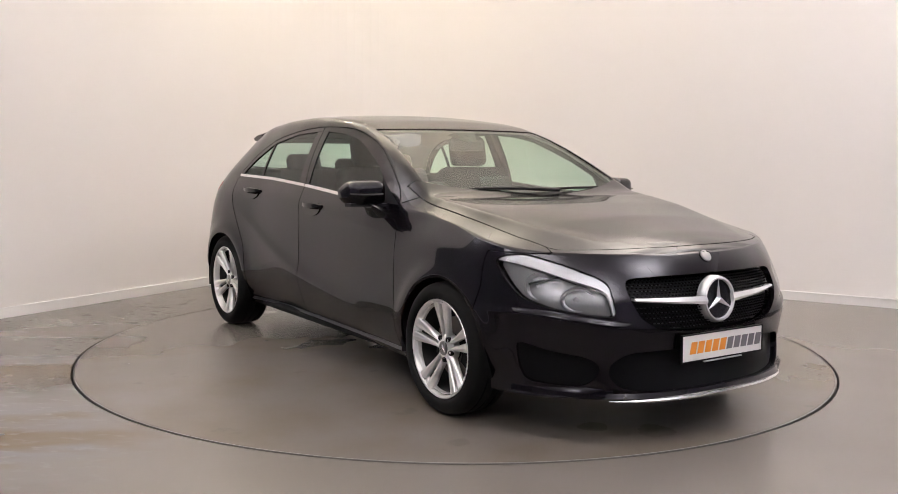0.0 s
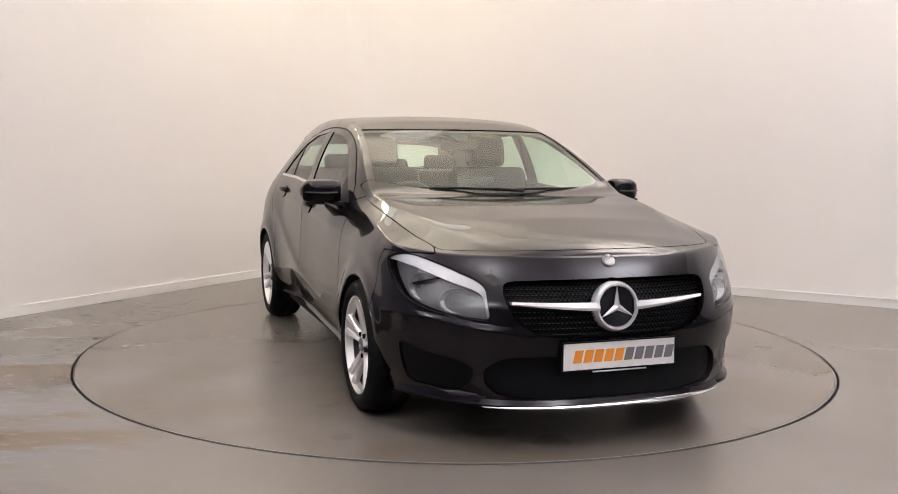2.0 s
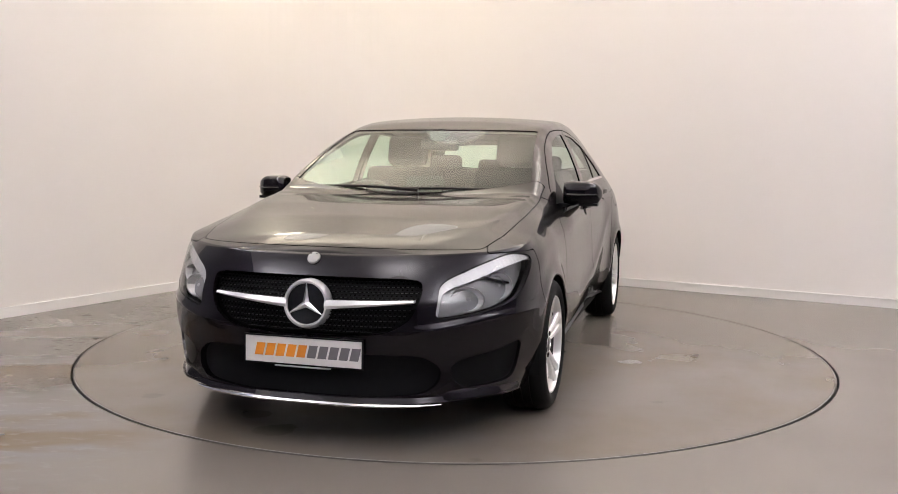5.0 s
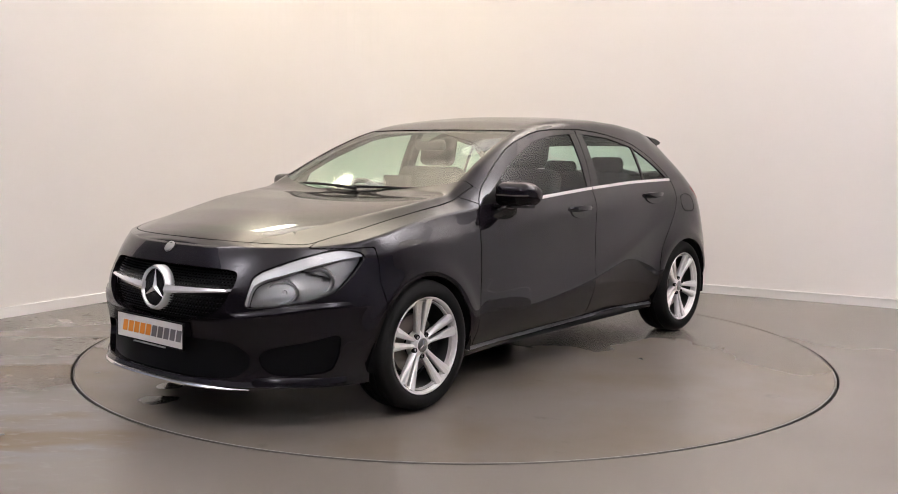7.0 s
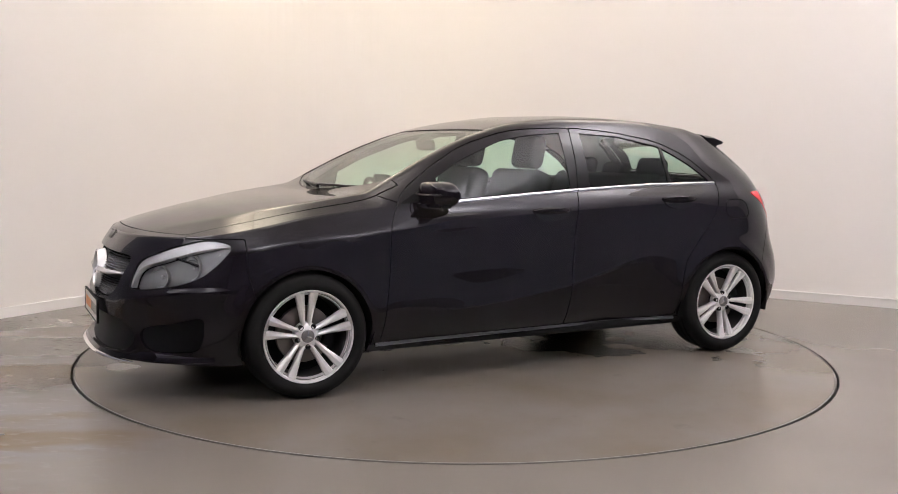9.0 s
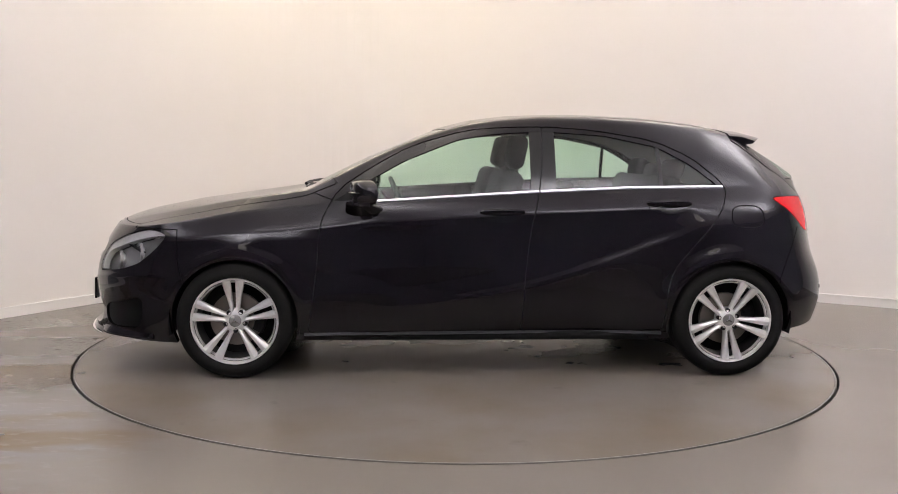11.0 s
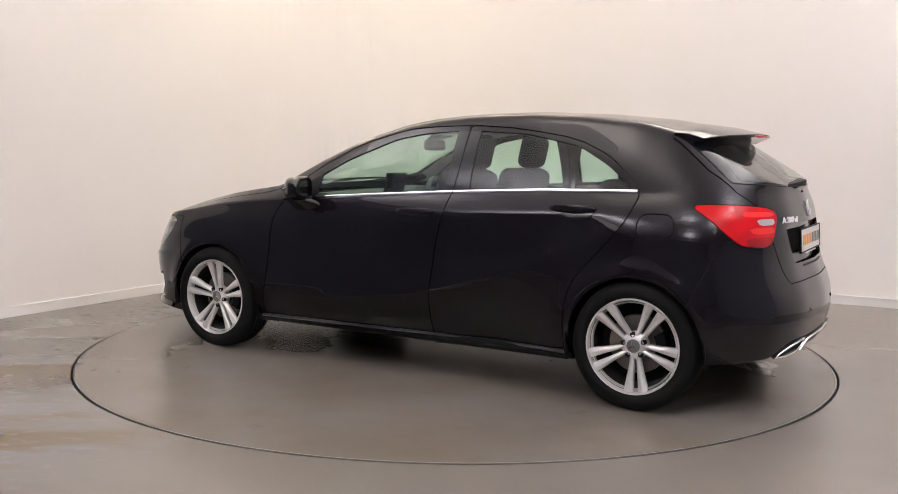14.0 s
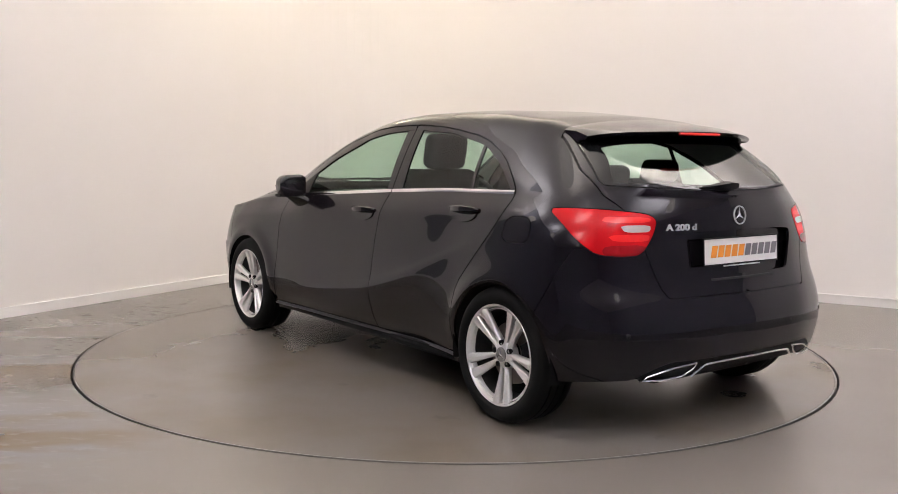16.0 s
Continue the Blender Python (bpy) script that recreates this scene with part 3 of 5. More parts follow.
ARCH = 0.336
DAY_STRIP = [(-1.625, 0.535), (-1.56, 0.70), (-1.30, 0.765), (-1.06, 0.812), (-0.84, 0.770), (-0.98, 0.762), (-1.12, 0.742), (-1.33, 0.700), (-1.50, 0.668), (-1.560, 0.640), (-1.598, 0.535)]
LAMP_INLAYS = [("lens_white", [(-1.20, 0.926), (-1.392, 0.926), (-1.385, 0.897), (-1.225, 0.897)]), ("bar_top", [(-1.06, 0.962), (-1.385, 0.958), (-1.395, 0.936), (-1.12, 0.936)]),
               ("bar_low", [(-1.12, 0.887), (-1.385, 0.889), (-1.375, 0.858), (-1.17, 0.858)]), ("foot", [(-1.10, 0.842), (-1.37, 0.845), (-1.34, 0.795), (-1.10, 0.80)])]
HEADLIGHT = outline([(-1.612, 0.545), (-1.585, 0.62), (-1.548, 0.692), (-1.30, 0.755), (-1.06, 0.798), (-0.93, 0.790), (-0.858, 0.766), (-0.93, 0.690), (-1.04, 0.618), (-1.22, 0.578), (-1.45, 0.556)])
TAILLIGHT = outline([(-0.770, 0.990), (-0.90, 0.996), (-1.12, 0.992), (-1.36, 0.975), (-1.425, 0.950), (-1.40, 0.88), (-1.335, 0.800), (-1.20, 0.795), (-1.06, 0.806), (-0.95, 0.862), (-0.86, 0.93)])
GRILLE = outline([(0.0, 0.710), (0.30, 0.709), (0.466, 0.704), (0.478, 0.66), (0.466, 0.60), (0.436, 0.54), (0.355, 0.49), (0.19, 0.472), (0.0, 0.468), (-0.15, 0.468), (-0.2, 0.710)])
MOUTH = outline([(-0.1, 0.405), (0.44, 0.400), (0.50, 0.388), (0.555, 0.345), (0.552, 0.285), (0.50, 0.240), (0.30, 0.229), (-0.1, 0.228)], 1)
VENT = outline([(-1.515, 0.35), (-1.43, 0.380), (-1.20, 0.405), (-1.06, 0.432), (-1.012, 0.425), (-1.03, 0.33), (-1.075, 0.262), (-1.30, 0.252), (-1.44, 0.258), (-1.51, 0.30)], 1)
FRONT_DOOR = outline([(0.965, 0.245), (0.945, 0.36), (0.915, 0.60), (0.905, 0.78), (0.885, 0.87), (0.80, 1.02), (0.62, 1.14), (0.40, 1.26), (0.10, 1.345), (-0.10, 1.362), (-0.27, 1.366), (-0.31, 1.3665), (-0.3215, 1.366), (-0.3212, 1.355), (-0.318, 1.29),
                      (-0.312, 1.15), (-0.294, 1.016), (-0.240, 0.80), (-0.208, 0.52), (-0.200, 0.30), (-0.1985, 0.255), (-0.198, 0.245), (-0.185, 0.245), (-0.12, 0.245), (0.9, 0.245)], 1)
REAR_DOOR = outline([(-0.28, 0.245), (-0.21, 0.245), (-0.198, 0.245), (-0.1985, 0.255), (-0.200, 0.30), (-0.208, 0.52), (-0.240, 0.80), (-0.294, 1.016), (-0.312, 1.15), (-0.318, 1.29), (-0.3212, 1.355), (-0.3215, 1.366), (-0.335, 1.3665), (-0.38, 1.366), (-0.62, 1.350), (-0.95, 1.298), (-1.15, 1.21), (-1.30, 1.085), (-1.335, 1.03), (-1.30, 0.93), (-1.245, 0.845),
                     (-1.13, 0.715), (-1.03, 0.60), (-0.995, 0.48), (-0.985, 0.30), (-0.98, 0.245)], 1)
z_window_top = faired([(0.80, 0.97), (0.62, 1.075), (0.45, 1.172), (0.15, 1.292), (-0.04, 1.324), (-0.27, 1.340), (-0.37, 1.340), (-0.67, 1.322), (-0.97, 1.262), (-1.15, 1.165), (-1.30, 1.045)], 0.03)


def windscreen_fn(x, y, z):
    front = x - (1.035 - 0.17 * (y / 0.66) ** 2)
    top = (0.262 - 0.05 * (y / 0.58) ** 2) - x
    sides = np.abs(y) - (y_rail(x) - 0.028)
    return np.maximum(np.maximum(front, top), sides)


def rear_window_fn(x, y, z):
    low = 1.068 + 0.022 * (y / 0.6) ** 2 - z
    high = z - 1.318
    sides = np.abs(y) - (np.interp(z, [1.05, 1.12, 1.28, 1.36], [0.632, 0.632, 0.578, 0.56]))
    return np.where(x < -1.45, np.maximum(np.maximum(low, high), sides), 0.5)


def rear_clear_fn(x, y, z):
    """The clear field within the black printed border of the rear window."""
    low = 1.080 + 0.026 * (y / 0.6) ** 2 - z
    high = z - (1.276 - 0.02 * (y / 0.5) ** 4)
    sides = np.abs(y) - (0.596 - 0.085 * step01(1.08, 1.29, z))
    return np.maximum(np.maximum(low, high), sides)


def bonnet_fn(x, y, z):
    side = np.abs(y) - np.interp(x, [0.9, 1.05, 1.35, 1.7, 1.86, 1.95, 2.1], [0.735, 0.742, 0.742, 0.712, 0.672, 0.628, 0.60])
    front = x - (2.085 - 0.32 * np.abs(y) ** 2 - 0.30 * np.abs(y) ** 4)
    back = (1.045 - 0.19 * (y / 0.66) ** 2) - x
    f = np.maximum(np.maximum(side, front), back)
    return np.where(z > 0.70, f, 0.5)


def tailgate_fn(x, y, z):
    half = np.interp(z, [0.60, 0.66, 0.80, 0.98, 1.05, 1.15, 1.28, 1.36, 1.40], [0.46, 0.50, 0.545, 0.60, 0.655, 0.655, 0.60, 0.575, 0.57])
    f = np.maximum(np.abs(y) - half, 0.618 - z)
    f = np.maximum(f, x + 1.415 + 0.12 * np.clip(1.36 - z, 0, 0.4))
    return f


def build_shell(car):
    sheet = body_sheet()
    parts = {}
    high = lambda x, y, z: z > 0.1
    front = lambda x, y, z: x > 1.55
    rear = lambda x, y, z: x < -1.45
    seals = []

    def cut(src, fn, half=0.0025):
        a, g, b = src.band(fn, half)
        seals.append(g)
        return a, b

    for wx in (1.3495, -1.3495):
        _, sheet = sheet.split(only(lambda x, y, z, wx=wx: np.hypot(x - wx, z - 0.31) - ARCH, lambda x, y, z: y > 0.45))
    hl = inside_of(HEADLIGHT)
    parts["headlight"], sheet = cut(sheet, only(lambda x, y, z: hl(y - x, z), front), 0.002)
    tl = inside_of(TAILLIGHT)
    parts["taillight"], sheet = cut(sheet, only(lambda x, y, z: tl(y + x, z), rear), 0.002)
    gr = inside_of(GRILLE)
    parts["grille"], sheet = sheet.split(only(lambda x, y, z: gr(y, z), front))
    mo = inside_of(MOUTH)
    parts["mouth"], sheet = sheet.split(only(lambda x, y, z: mo(y, z), front))
    ve = inside_of(VENT)
    parts["vent"], sheet = sheet.split(only(lambda x, y, z: ve(y - x, z), front))
    parts["windscreen"], sheet = sheet.split(only(windscreen_fn, lambda x, y, z: (x < 1.2) & (x > -0.2) & (z > 0.96)))
    parts["bonnet"], sheet = cut(sheet, bonnet_fn)
    # tailgate with its window and the recess of the number plate
    parts["tailgate"], sheet = cut(sheet, only(tailgate_fn, lambda x, y, z: x < -1.3), 0.003)
    parts["rear_window"], parts["tailgate"] = cut(parts["tailgate"], rear_window_fn, 0.004)
    parts["rear_window"], parts["rear_border"] = parts["rear_window"].split(rear_clear_fn)
    rec = inside_of(outline([(-0.1, 0.893), (0.40, 0.890), (0.415, 0.86), (0.36, 0.715), (0.33, 0.70), (-0.1, 0.70)], 1))
    parts["recess"], parts["tailgate"] = parts["tailgate"].split(only(lambda x, y, z: rec(y, z), lambda x, y, z: x < -1.7))
    # doors
    fd, rd = inside_of(FRONT_DOOR), inside_of(REAR_DOOR)
    wide = lambda x, y, z: y > 0.4
    parts["front_door"], sheet = cut(sheet, only(lambda x, y, z: fd(x, z), wide), 0.003)
    parts["rear_door"], sheet = cut(sheet, only(lambda x, y, z: rd(x, z), wide), 0.003)
    glassline = lambda x, y, z: np.maximum(z_belt(x) + 0.012 - z, z - z_window_top(x))
    # filler flap
    fl = inside_of(outline([(-1.35, 0.945), (-1.52, 0.945), (-1.53, 0.83), (-1.345, 0.83)], 3))
    flap_at = len(seals)
    parts["flap"], sheet = cut(sheet, only(lambda x, y, z: fl(x, z), wide), 0.003)
    glazed, parts["front_door"] = parts["front_door"].split(only(glassline, wide))
    sail, glazed = glazed.split(lambda x, y, z: 0.600 - x)
    pillar, glazed = glazed.split(lambda x, y, z: x + 0.248)
    parts["front_glass"], parts["front_pillar"], parts["sail"] = glazed, pillar, sail
    glazed, parts["rear_door"] = parts["rear_door"].split(only(glassline, wide))
    pillar, glazed = glazed.split(lambda x, y, z: -0.388 - x)
    bar, glazed = glazed.split(lambda x, y, z: np.abs(x + 0.978 - 0.05 * (z - 1.05)) - 0.011)
    parts["rear_glass"], parts["rear_pillar"], parts["glass_bar"] = glazed, pillar, bar
    # wings, bumpers, sills, roof
    parts["front_bumper"], sheet = cut(sheet, lambda x, y, z: np.where((z < 0.86), np.maximum(1.60 + 0.25 * np.clip(z - 0.45, 0, 0.2) - x, z - (0.80 + 0.12 * step01(0.70, 0.62, y))), 0.5))
    parts["rear_bumper"], sheet = cut(sheet, lambda x, y, z: np.where(x < -1.3, np.maximum(x + 1.615 + 0.45 * np.clip(z - 0.55, 0, 0.4), z - 0.83), 0.5))
    parts["diffuser"], parts["rear_bumper"] = parts["rear_bumper"].split(lambda x, y, z: np.maximum(np.maximum(z - (0.352 - 0.09 * step01(0.45, 0.72, y)), x + 1.72), y - 0.70))
    parts["sill"], sheet = cut(sheet, lambda x, y, z: np.where(np.abs(x) < 1.15, z - 0.243, 0.5))
    parts["front_wing"], sheet = cut(sheet, lambda x, y, z: np.where(x > 0.7, np.maximum(0.6 - x, np.where(y > 0.5, 0, 1) + z - (1.0 - 0.35 * np.clip(0.95 - x, -1, 1))), 0.5))
    parts["roof"], parts["quarter"] = sheet.split(lambda x, y, z: np.maximum(y - (y_rail(x) - 0.02), -1.6 - x))
    # lamp inlays
    dr = inside_of(outline(DAY_STRIP, 1))
    parts["day_strip"], parts["reflector_bed"] = parts["headlight"].split(lambda x, y, z: dr(y - x, z))
    for key, poly in LAMP_INLAYS:
        fn = inside_of(outline(poly, 1))
        parts[key], parts["taillight"] = parts["taillight"].split(lambda x, y, z, fn=fn: fn(y + x, z))
    b = {}
    for name, mat, kw in (("bonnet", M_PAINT, {}), ("tailgate", M_PAINT, {}), ("roof", M_PAINT, {}), ("front_bumper", M_PAINT, dict(flange=0.028)), ("rear_bumper", M_PAINT, {})):
        b[name] = parts[name].build(name, mat, car, both=True, **kw)
    b["windscreen"] = parts["windscreen"].build("windscreen", M_SCREEN, car, both=True, flange=0, offset=-0.004)
    b["rear_window"] = parts["rear_window"].build("rear_window", M_REARGLASS, b["tailgate"], both=True, flange=0, offset=-0.004)
    parts["rear_border"].build("window_border", M_GLOSSBLACK, b["tailgate"], both=True, flange=0, offset=-0.004, label="black printed border of the rear window")
    parts["recess"].build("plate_recess", M_PAINT, b["tailgate"], both=True, flange=0, offset=-0.03)
    parts["grille"].build("grille_backing", M_BLACK, b["front_bumper"], both=True, flange=0, offset=-0.045)
    parts["mouth"].build("lower_intake", M_BLACK, b["front_bumper"], both=True, flange=0, offset=-0.028)
    for side in (1, -1):
        s = "left" if side > 0 else "right"
        for name, mat in (("front_wing", M_PAINT), ("front_door", M_PAINT), ("rear_door", M_PAINT), ("sill", M_PAINT)):
            b[name, side] = parts[name].build(name, mat, car, side)
        wing = parts["quarter"] if side > 0 else parts["quarter"].joined(parts["flap"], seals[flap_at])
        wing.build("rear_wing", M_PAINT, car, side)
        parts["front_glass"].build("window_pane", M_GLASS, b["front_door", side], side, flange=0, offset=-0.006)
        parts["rear_glass"].build("window_pane", M_GLASS, b["rear_door", side], side, flange=0, offset=-0.006)
        parts["front_pillar"].build("pillar_trim", M_GLOSSBLACK, b["front_door", side], side, flange=0.01, offset=-0.001)
        parts["rear_pillar"].build("pillar_trim", M_GLOSSBLACK, b["rear_door", side], side, flange=0.01, offset=-0.001)
        parts["glass_bar"].build("window_bar", M_GLOSSBLACK, b["rear_door", side], side, flange=0.01, offset=-0.002)
        parts["sail"].build("mirror_sail", M_BLACK, b["front_door", side], side, flange=0.01, offset=-0.001)
        parts["vent"].build("side_vent", M_BLACK, b["front_bumper"], side, flange=0, offset=-0.016)
        b["headlight", side] = parts["headlight"].build("headlight", M_LENS, car, side, flange=0.0, offset=-0.001)
        parts["reflector_bed"].build("reflector_bed", M_REFLECTOR, b["headlight", side], side, flange=0.0, offset=-0.05)
        parts["day_strip"].build("daylight_strip", M_DAYSTRIP, b["headlight", side], side, flange=0.03, offset=-0.010)
        b["taillight", side] = parts["taillight"].build("taillight", M_TAIL, car, side, flange=0.01, offset=0.002)
        parts["flap"].build("filler_flap", M_PAINT, car, side) if side > 0 else None
        for key, mat, name in (("lens_white", M_REVERSE, "reversing_lens"), ("bar_top", M_TAILBAR, "lamp_bar"), ("bar_low", M_TAILBAR, "lamp_bar"), ("foot", M_TAILDARK, "lamp_foot")):
            parts[key].build(name, mat, b["taillight", side], side, flange=0.006, offset=0.0025)
    parts["diffuser"].build("diffuser", M_BLACK, b["rear_bumper"], both=True, flange=0.03, offset=-0.006)
    lining = parts["roof"].joined(parts["quarter"], parts["front_wing"])
    lining, _ = lining.split(lambda x, y, z: np.maximum(1.02 - z, x - 0.9))
    lining.build("headliner", M_HEADLINER, car, both=True, flange=0, offset=-0.022)
    seal = seals[0].joined(*seals[1:])
    seal.build("panel_joints", M_SEAL, car, both=True, flange=0, offset=-0.009)
    return b, parts




# ---------------------------------------------------------------- places on the body
PLAN_LINE = plan_curve()


def on_side(x, z, side=1):
    X, Y = lower_point(PLAN_LINE[:, 0], PLAN_LINE[:, 1], z)
    k = slice(70, 260)
    return Vector((x, side * float(np.interp(x, X[k][::-1], Y[k][::-1])), z))


def on_front(y, z):
    X, Y = lower_point(PLAN_LINE[:, 0], PLAN_LINE[:, 1], z)
    return Vector((float(np.interp(abs(y), Y[:75], X[:75])), y, z))


def on_rear(y, z):
    X, Y = lower_point(PLAN_LINE[:, 0], PLAN_LINE[:, 1], z)
    return Vector((float(np.interp(abs(y), Y[:-76:-1], X[:-76:-1])), y, z))


def roof_z(x, y):
    r, c, w = float(z_rail(x)), float(z_centre(x)), float(y_rail(x))
    return r + (c - r) * (1 - min(abs(y) / w, 1.0) ** 2) - max(abs(y) - w, 0) * 0.7


def on_corner(q, z, side=1):
    """Place on the front corner where y - x = q, and its outward way."""
    X, Y = lower_point(PLAN_LINE[:, 0], PLAN_LINE[:, 1], z)
    k = slice(5, 130)
    w = (Y - X)[k]
    i = int(np.argmin(np.abs(w - q))) + 5
    d = Vector((X[i + 2] - X[i - 2], Y[i + 2] - Y[i - 2], 0)).normalized()
    n = Vector((d.y, -d.x, 0))
    if n.x < 0:
        n = -n
    return Vector((X[i], side * Y[i], z)), Vector((n.x, side * n.y, 0.15)).normalized()


def facing(place, way, up=(0, 0, 1)):
    """A pose whose z axis looks along way and whose y axis points up."""
    z = Vector(way).normalized()
    x = Vector(up).cross(z).normalized()
    y = z.cross(x)
    m = Matrix((x, y, z)).transposed().to_4x4()
    m.translation = place
    return m


# ---------------------------------------------------------------- wheels
def slab(bm, rings):
    """Joins equal closed rings of points into a solid."""
    vs = [[bm.verts.new(p) for p in r] for r in rings]
    n = len(vs[0])
    for a, b in zip(vs, vs[1:]):
        for k in range(n):
            bm.faces.new((a[k], a[(k + 1) % n], b[(k + 1) % n], b[k]))
    bm.faces.new(vs[0][::-1])
    bm.faces.new(vs[-1])
    bmesh.ops.recalc_face_normals(bm, faces=bm.faces[:])
    return bm


TYRE_R = 0.313
WHEEL_Y = 0.790


def build_wheel(car, x, side, lead):
    """Alloy wheel with five double spokes in its tyre; the outside looks along +y of the wheel."""
    wheel = new("wheel")
    wheel.parent = car
    wheel.matrix_basis = pose(x, WHEEL_Y, TYRE_R) if side > 0 else pose(x, -WHEEL_Y, TYRE_R, 0, 0, 180)
    bm = bmesh.new()
    T = 0.1125
    outer = [(0.3125, -0.06), (0.3125, -0.046), (0.306, -0.045), (0.306, -0.038), (0.313, -0.037), (0.313, -0.004), (0.306, -0.003), (0.306, 0.003), (0.313, 0.004), (0.313, 0.037), (0.306, 0.038), (0.306, 0.045), (0.3125, 0.046), (0.3125, 0.06)]
    revolve(bm, [(0.226, -0.09), (0.240, -0.107), (0.262, -T), (0.290, -0.105), (0.3055, -0.088), *outer, (0.3055, 0.088), (0.298, 0.098), (0.288, 0.1045), (0.285, 0.1075), (0.266, T), (0.247, 0.1095), (0.244, 0.107), (0.239, 0.1045), (0.232, 0.099), (0.226, 0.090)], 96, "y")
    part("tyre", bm, M_TYRE, wheel, "black rubber road tyre", smooth=True)
    bm = bmesh.new()
    revolve(bm, [(0.2275, 0.084), (0.2345, 0.098), (0.2310, 0.1025), (0.2245, 0.1005), (0.2195, 0.090), (0.2180, 0.080)], 96, "y")
    part("rim", bm, M_ALLOY, wheel, "silver alloy rim ring", smooth=True)
    bm = bmesh.new()
    revolve(bm, [(0.2160, 0.076), (0.2140, 0.0845), (0.2100, 0.0850), (0.2070, 0.076), (0.2060, 0.066)], 96, "y")
    part("rim_step", bm, M_ALLOY, wheel, "stepped inner ring of the rim", smooth=True)
    bm = bmesh.new()
    revolve(bm, [(0.2185, 0.082), (0.2172, 0.074), (0.2155, 0.078)], 96, "y")
    part("rim_groove", bm, M_RIM_SHADE, wheel, "dark groove in the rim", smooth=True)
    bm = bmesh.new()
    revolve(bm, [(0.2060, 0.066), (0.204, 0.05), (0.202, -0.085)], 96, "y")
    part("barrel", bm, M_RIM_SHADE, wheel, "inner barrel of the rim, coloured dark for its shade", smooth=True)
    # spokes: two bars leave the hub close together and part towards the rim
    base = bmesh.new()
    rows = []
    for r, mid, half, y, deep in ((0.040, 0.0140, 0.0105, 0.068, 0.030), (0.075, 0.0178, 0.0112, 0.072, 0.028), (0.12, 0.0236, 0.0142, 0.080, 0.026), (0.175, 0.0314, 0.0202, 0.089, 0.024), (0.2185, 0.0376, 0.0246, 0.0975, 0.022)):
        rows.append([(mid - half, y - deep, r), (mid - half, y - 0.006, r), (mid - half + 0.003, y - 0.001, r), (mid, y + 0.003, r), (mid + half - 0.004, y - 0.002, r), (mid + half, y - 0.009, r), (mid + half, y - deep, r)])
    slab(base, rows)
    me = bpy.data.meshes.new("spoke")
    base.to_mesh(me)
    base.free()
    me.materials.append(M_ALLOY)
    for k in range(5):
        for flip in (1, -1):
            sp = new("spoke", me)
            sp.parent = wheel
            sp.matrix_basis = pose(0, 0, 0, 0, lead + 72 * k, 0) @ Matrix.Diagonal((flip, 1, 1, 1))
    bm = bmesh.new()
    revolve(bm, [(0.001, 0.076), (0.034, 0.076), (0.040, 0.074), (0.058, 0.068), (0.066, 0.060), (0.068, 0.03)], 48, "y")
    part("hub", bm, M_ALLOY, wheel, smooth=True)
    bm = bmesh.new()
    revolve(bm, [(0.0005, 0.0835), (0.028, 0.0825), (0.0325, 0.080), (0.0335, 0.074)], 40, "y")
    cap = part("hub_cap", bm, M_CAP, wheel, "grey round hub cap with a pressed star", smooth=True)
    bm = bmesh.new()
    for k in range(3):
        a = math.radians(90 + 120 * k)
        tube(bm, [(0.002 * math.cos(a), 0.0838, 0.002 * math.sin(a)), (0.026 * math.cos(a), 0.0836, 0.026 * math.sin(a))], [0.0045, 0.0012], 6, up=(0, 1, 0))
    part("cap_star", bm, M_CHROME, cap)
    for k in range(5):
        a = math.radians(-lead + 90 + 36 + 72 * k)
        bm = bmesh.new()
        m = Matrix.Translation((0.054 * math.cos(a), 0, 0.054 * math.sin(a)))
        revolve(bm, [(0.0125, 0.060), (0.0122, 0.0770), (0.0108, 0.0775), (0.0095, 0.070), (0.0005, 0.070)], 16, "y", m)
        part("wheel_bolt", bm, M_SEAL, wheel, "dark recessed wheel bolt", smooth=True)
    bm = bmesh.new()
    revolve(bm, [(0.06, 0.012), (0.072, 0.016), (0.142, 0.016), (0.143, -0.01), (0.06, -0.01)], 64, "y")
    part("brake_disc", bm, M_DISC, wheel, "dull steel brake disc", smooth=True)
    bm = bmesh.new()
    rings = []
    for i in range(9):
        a = math.radians(150 + 60 * i / 8)
        c, s = math.cos(a), math.sin(a)
        rings.append([(r * c, y, r * s) for r, y in ((0.095, 0.022), (0.10, 0.040), (0.150, 0.040), (0.155, 0.02), (0.155, -0.03), (0.10, -0.03))])
    slab(bm, rings)
    part("brake_caliper", bm, M_BLACK, wheel, smooth=True)
    # dark disc added for the shade behind the spokes
    bm = bmesh.new()
    revolve(bm, [(0.0005, -0.03), (0.195, -0.03), (0.195, -0.05), (0.0005, -0.05)], 48, "y")
    part("spoke_shade_disc", bm, M_UNDER, wheel)
    return wheel


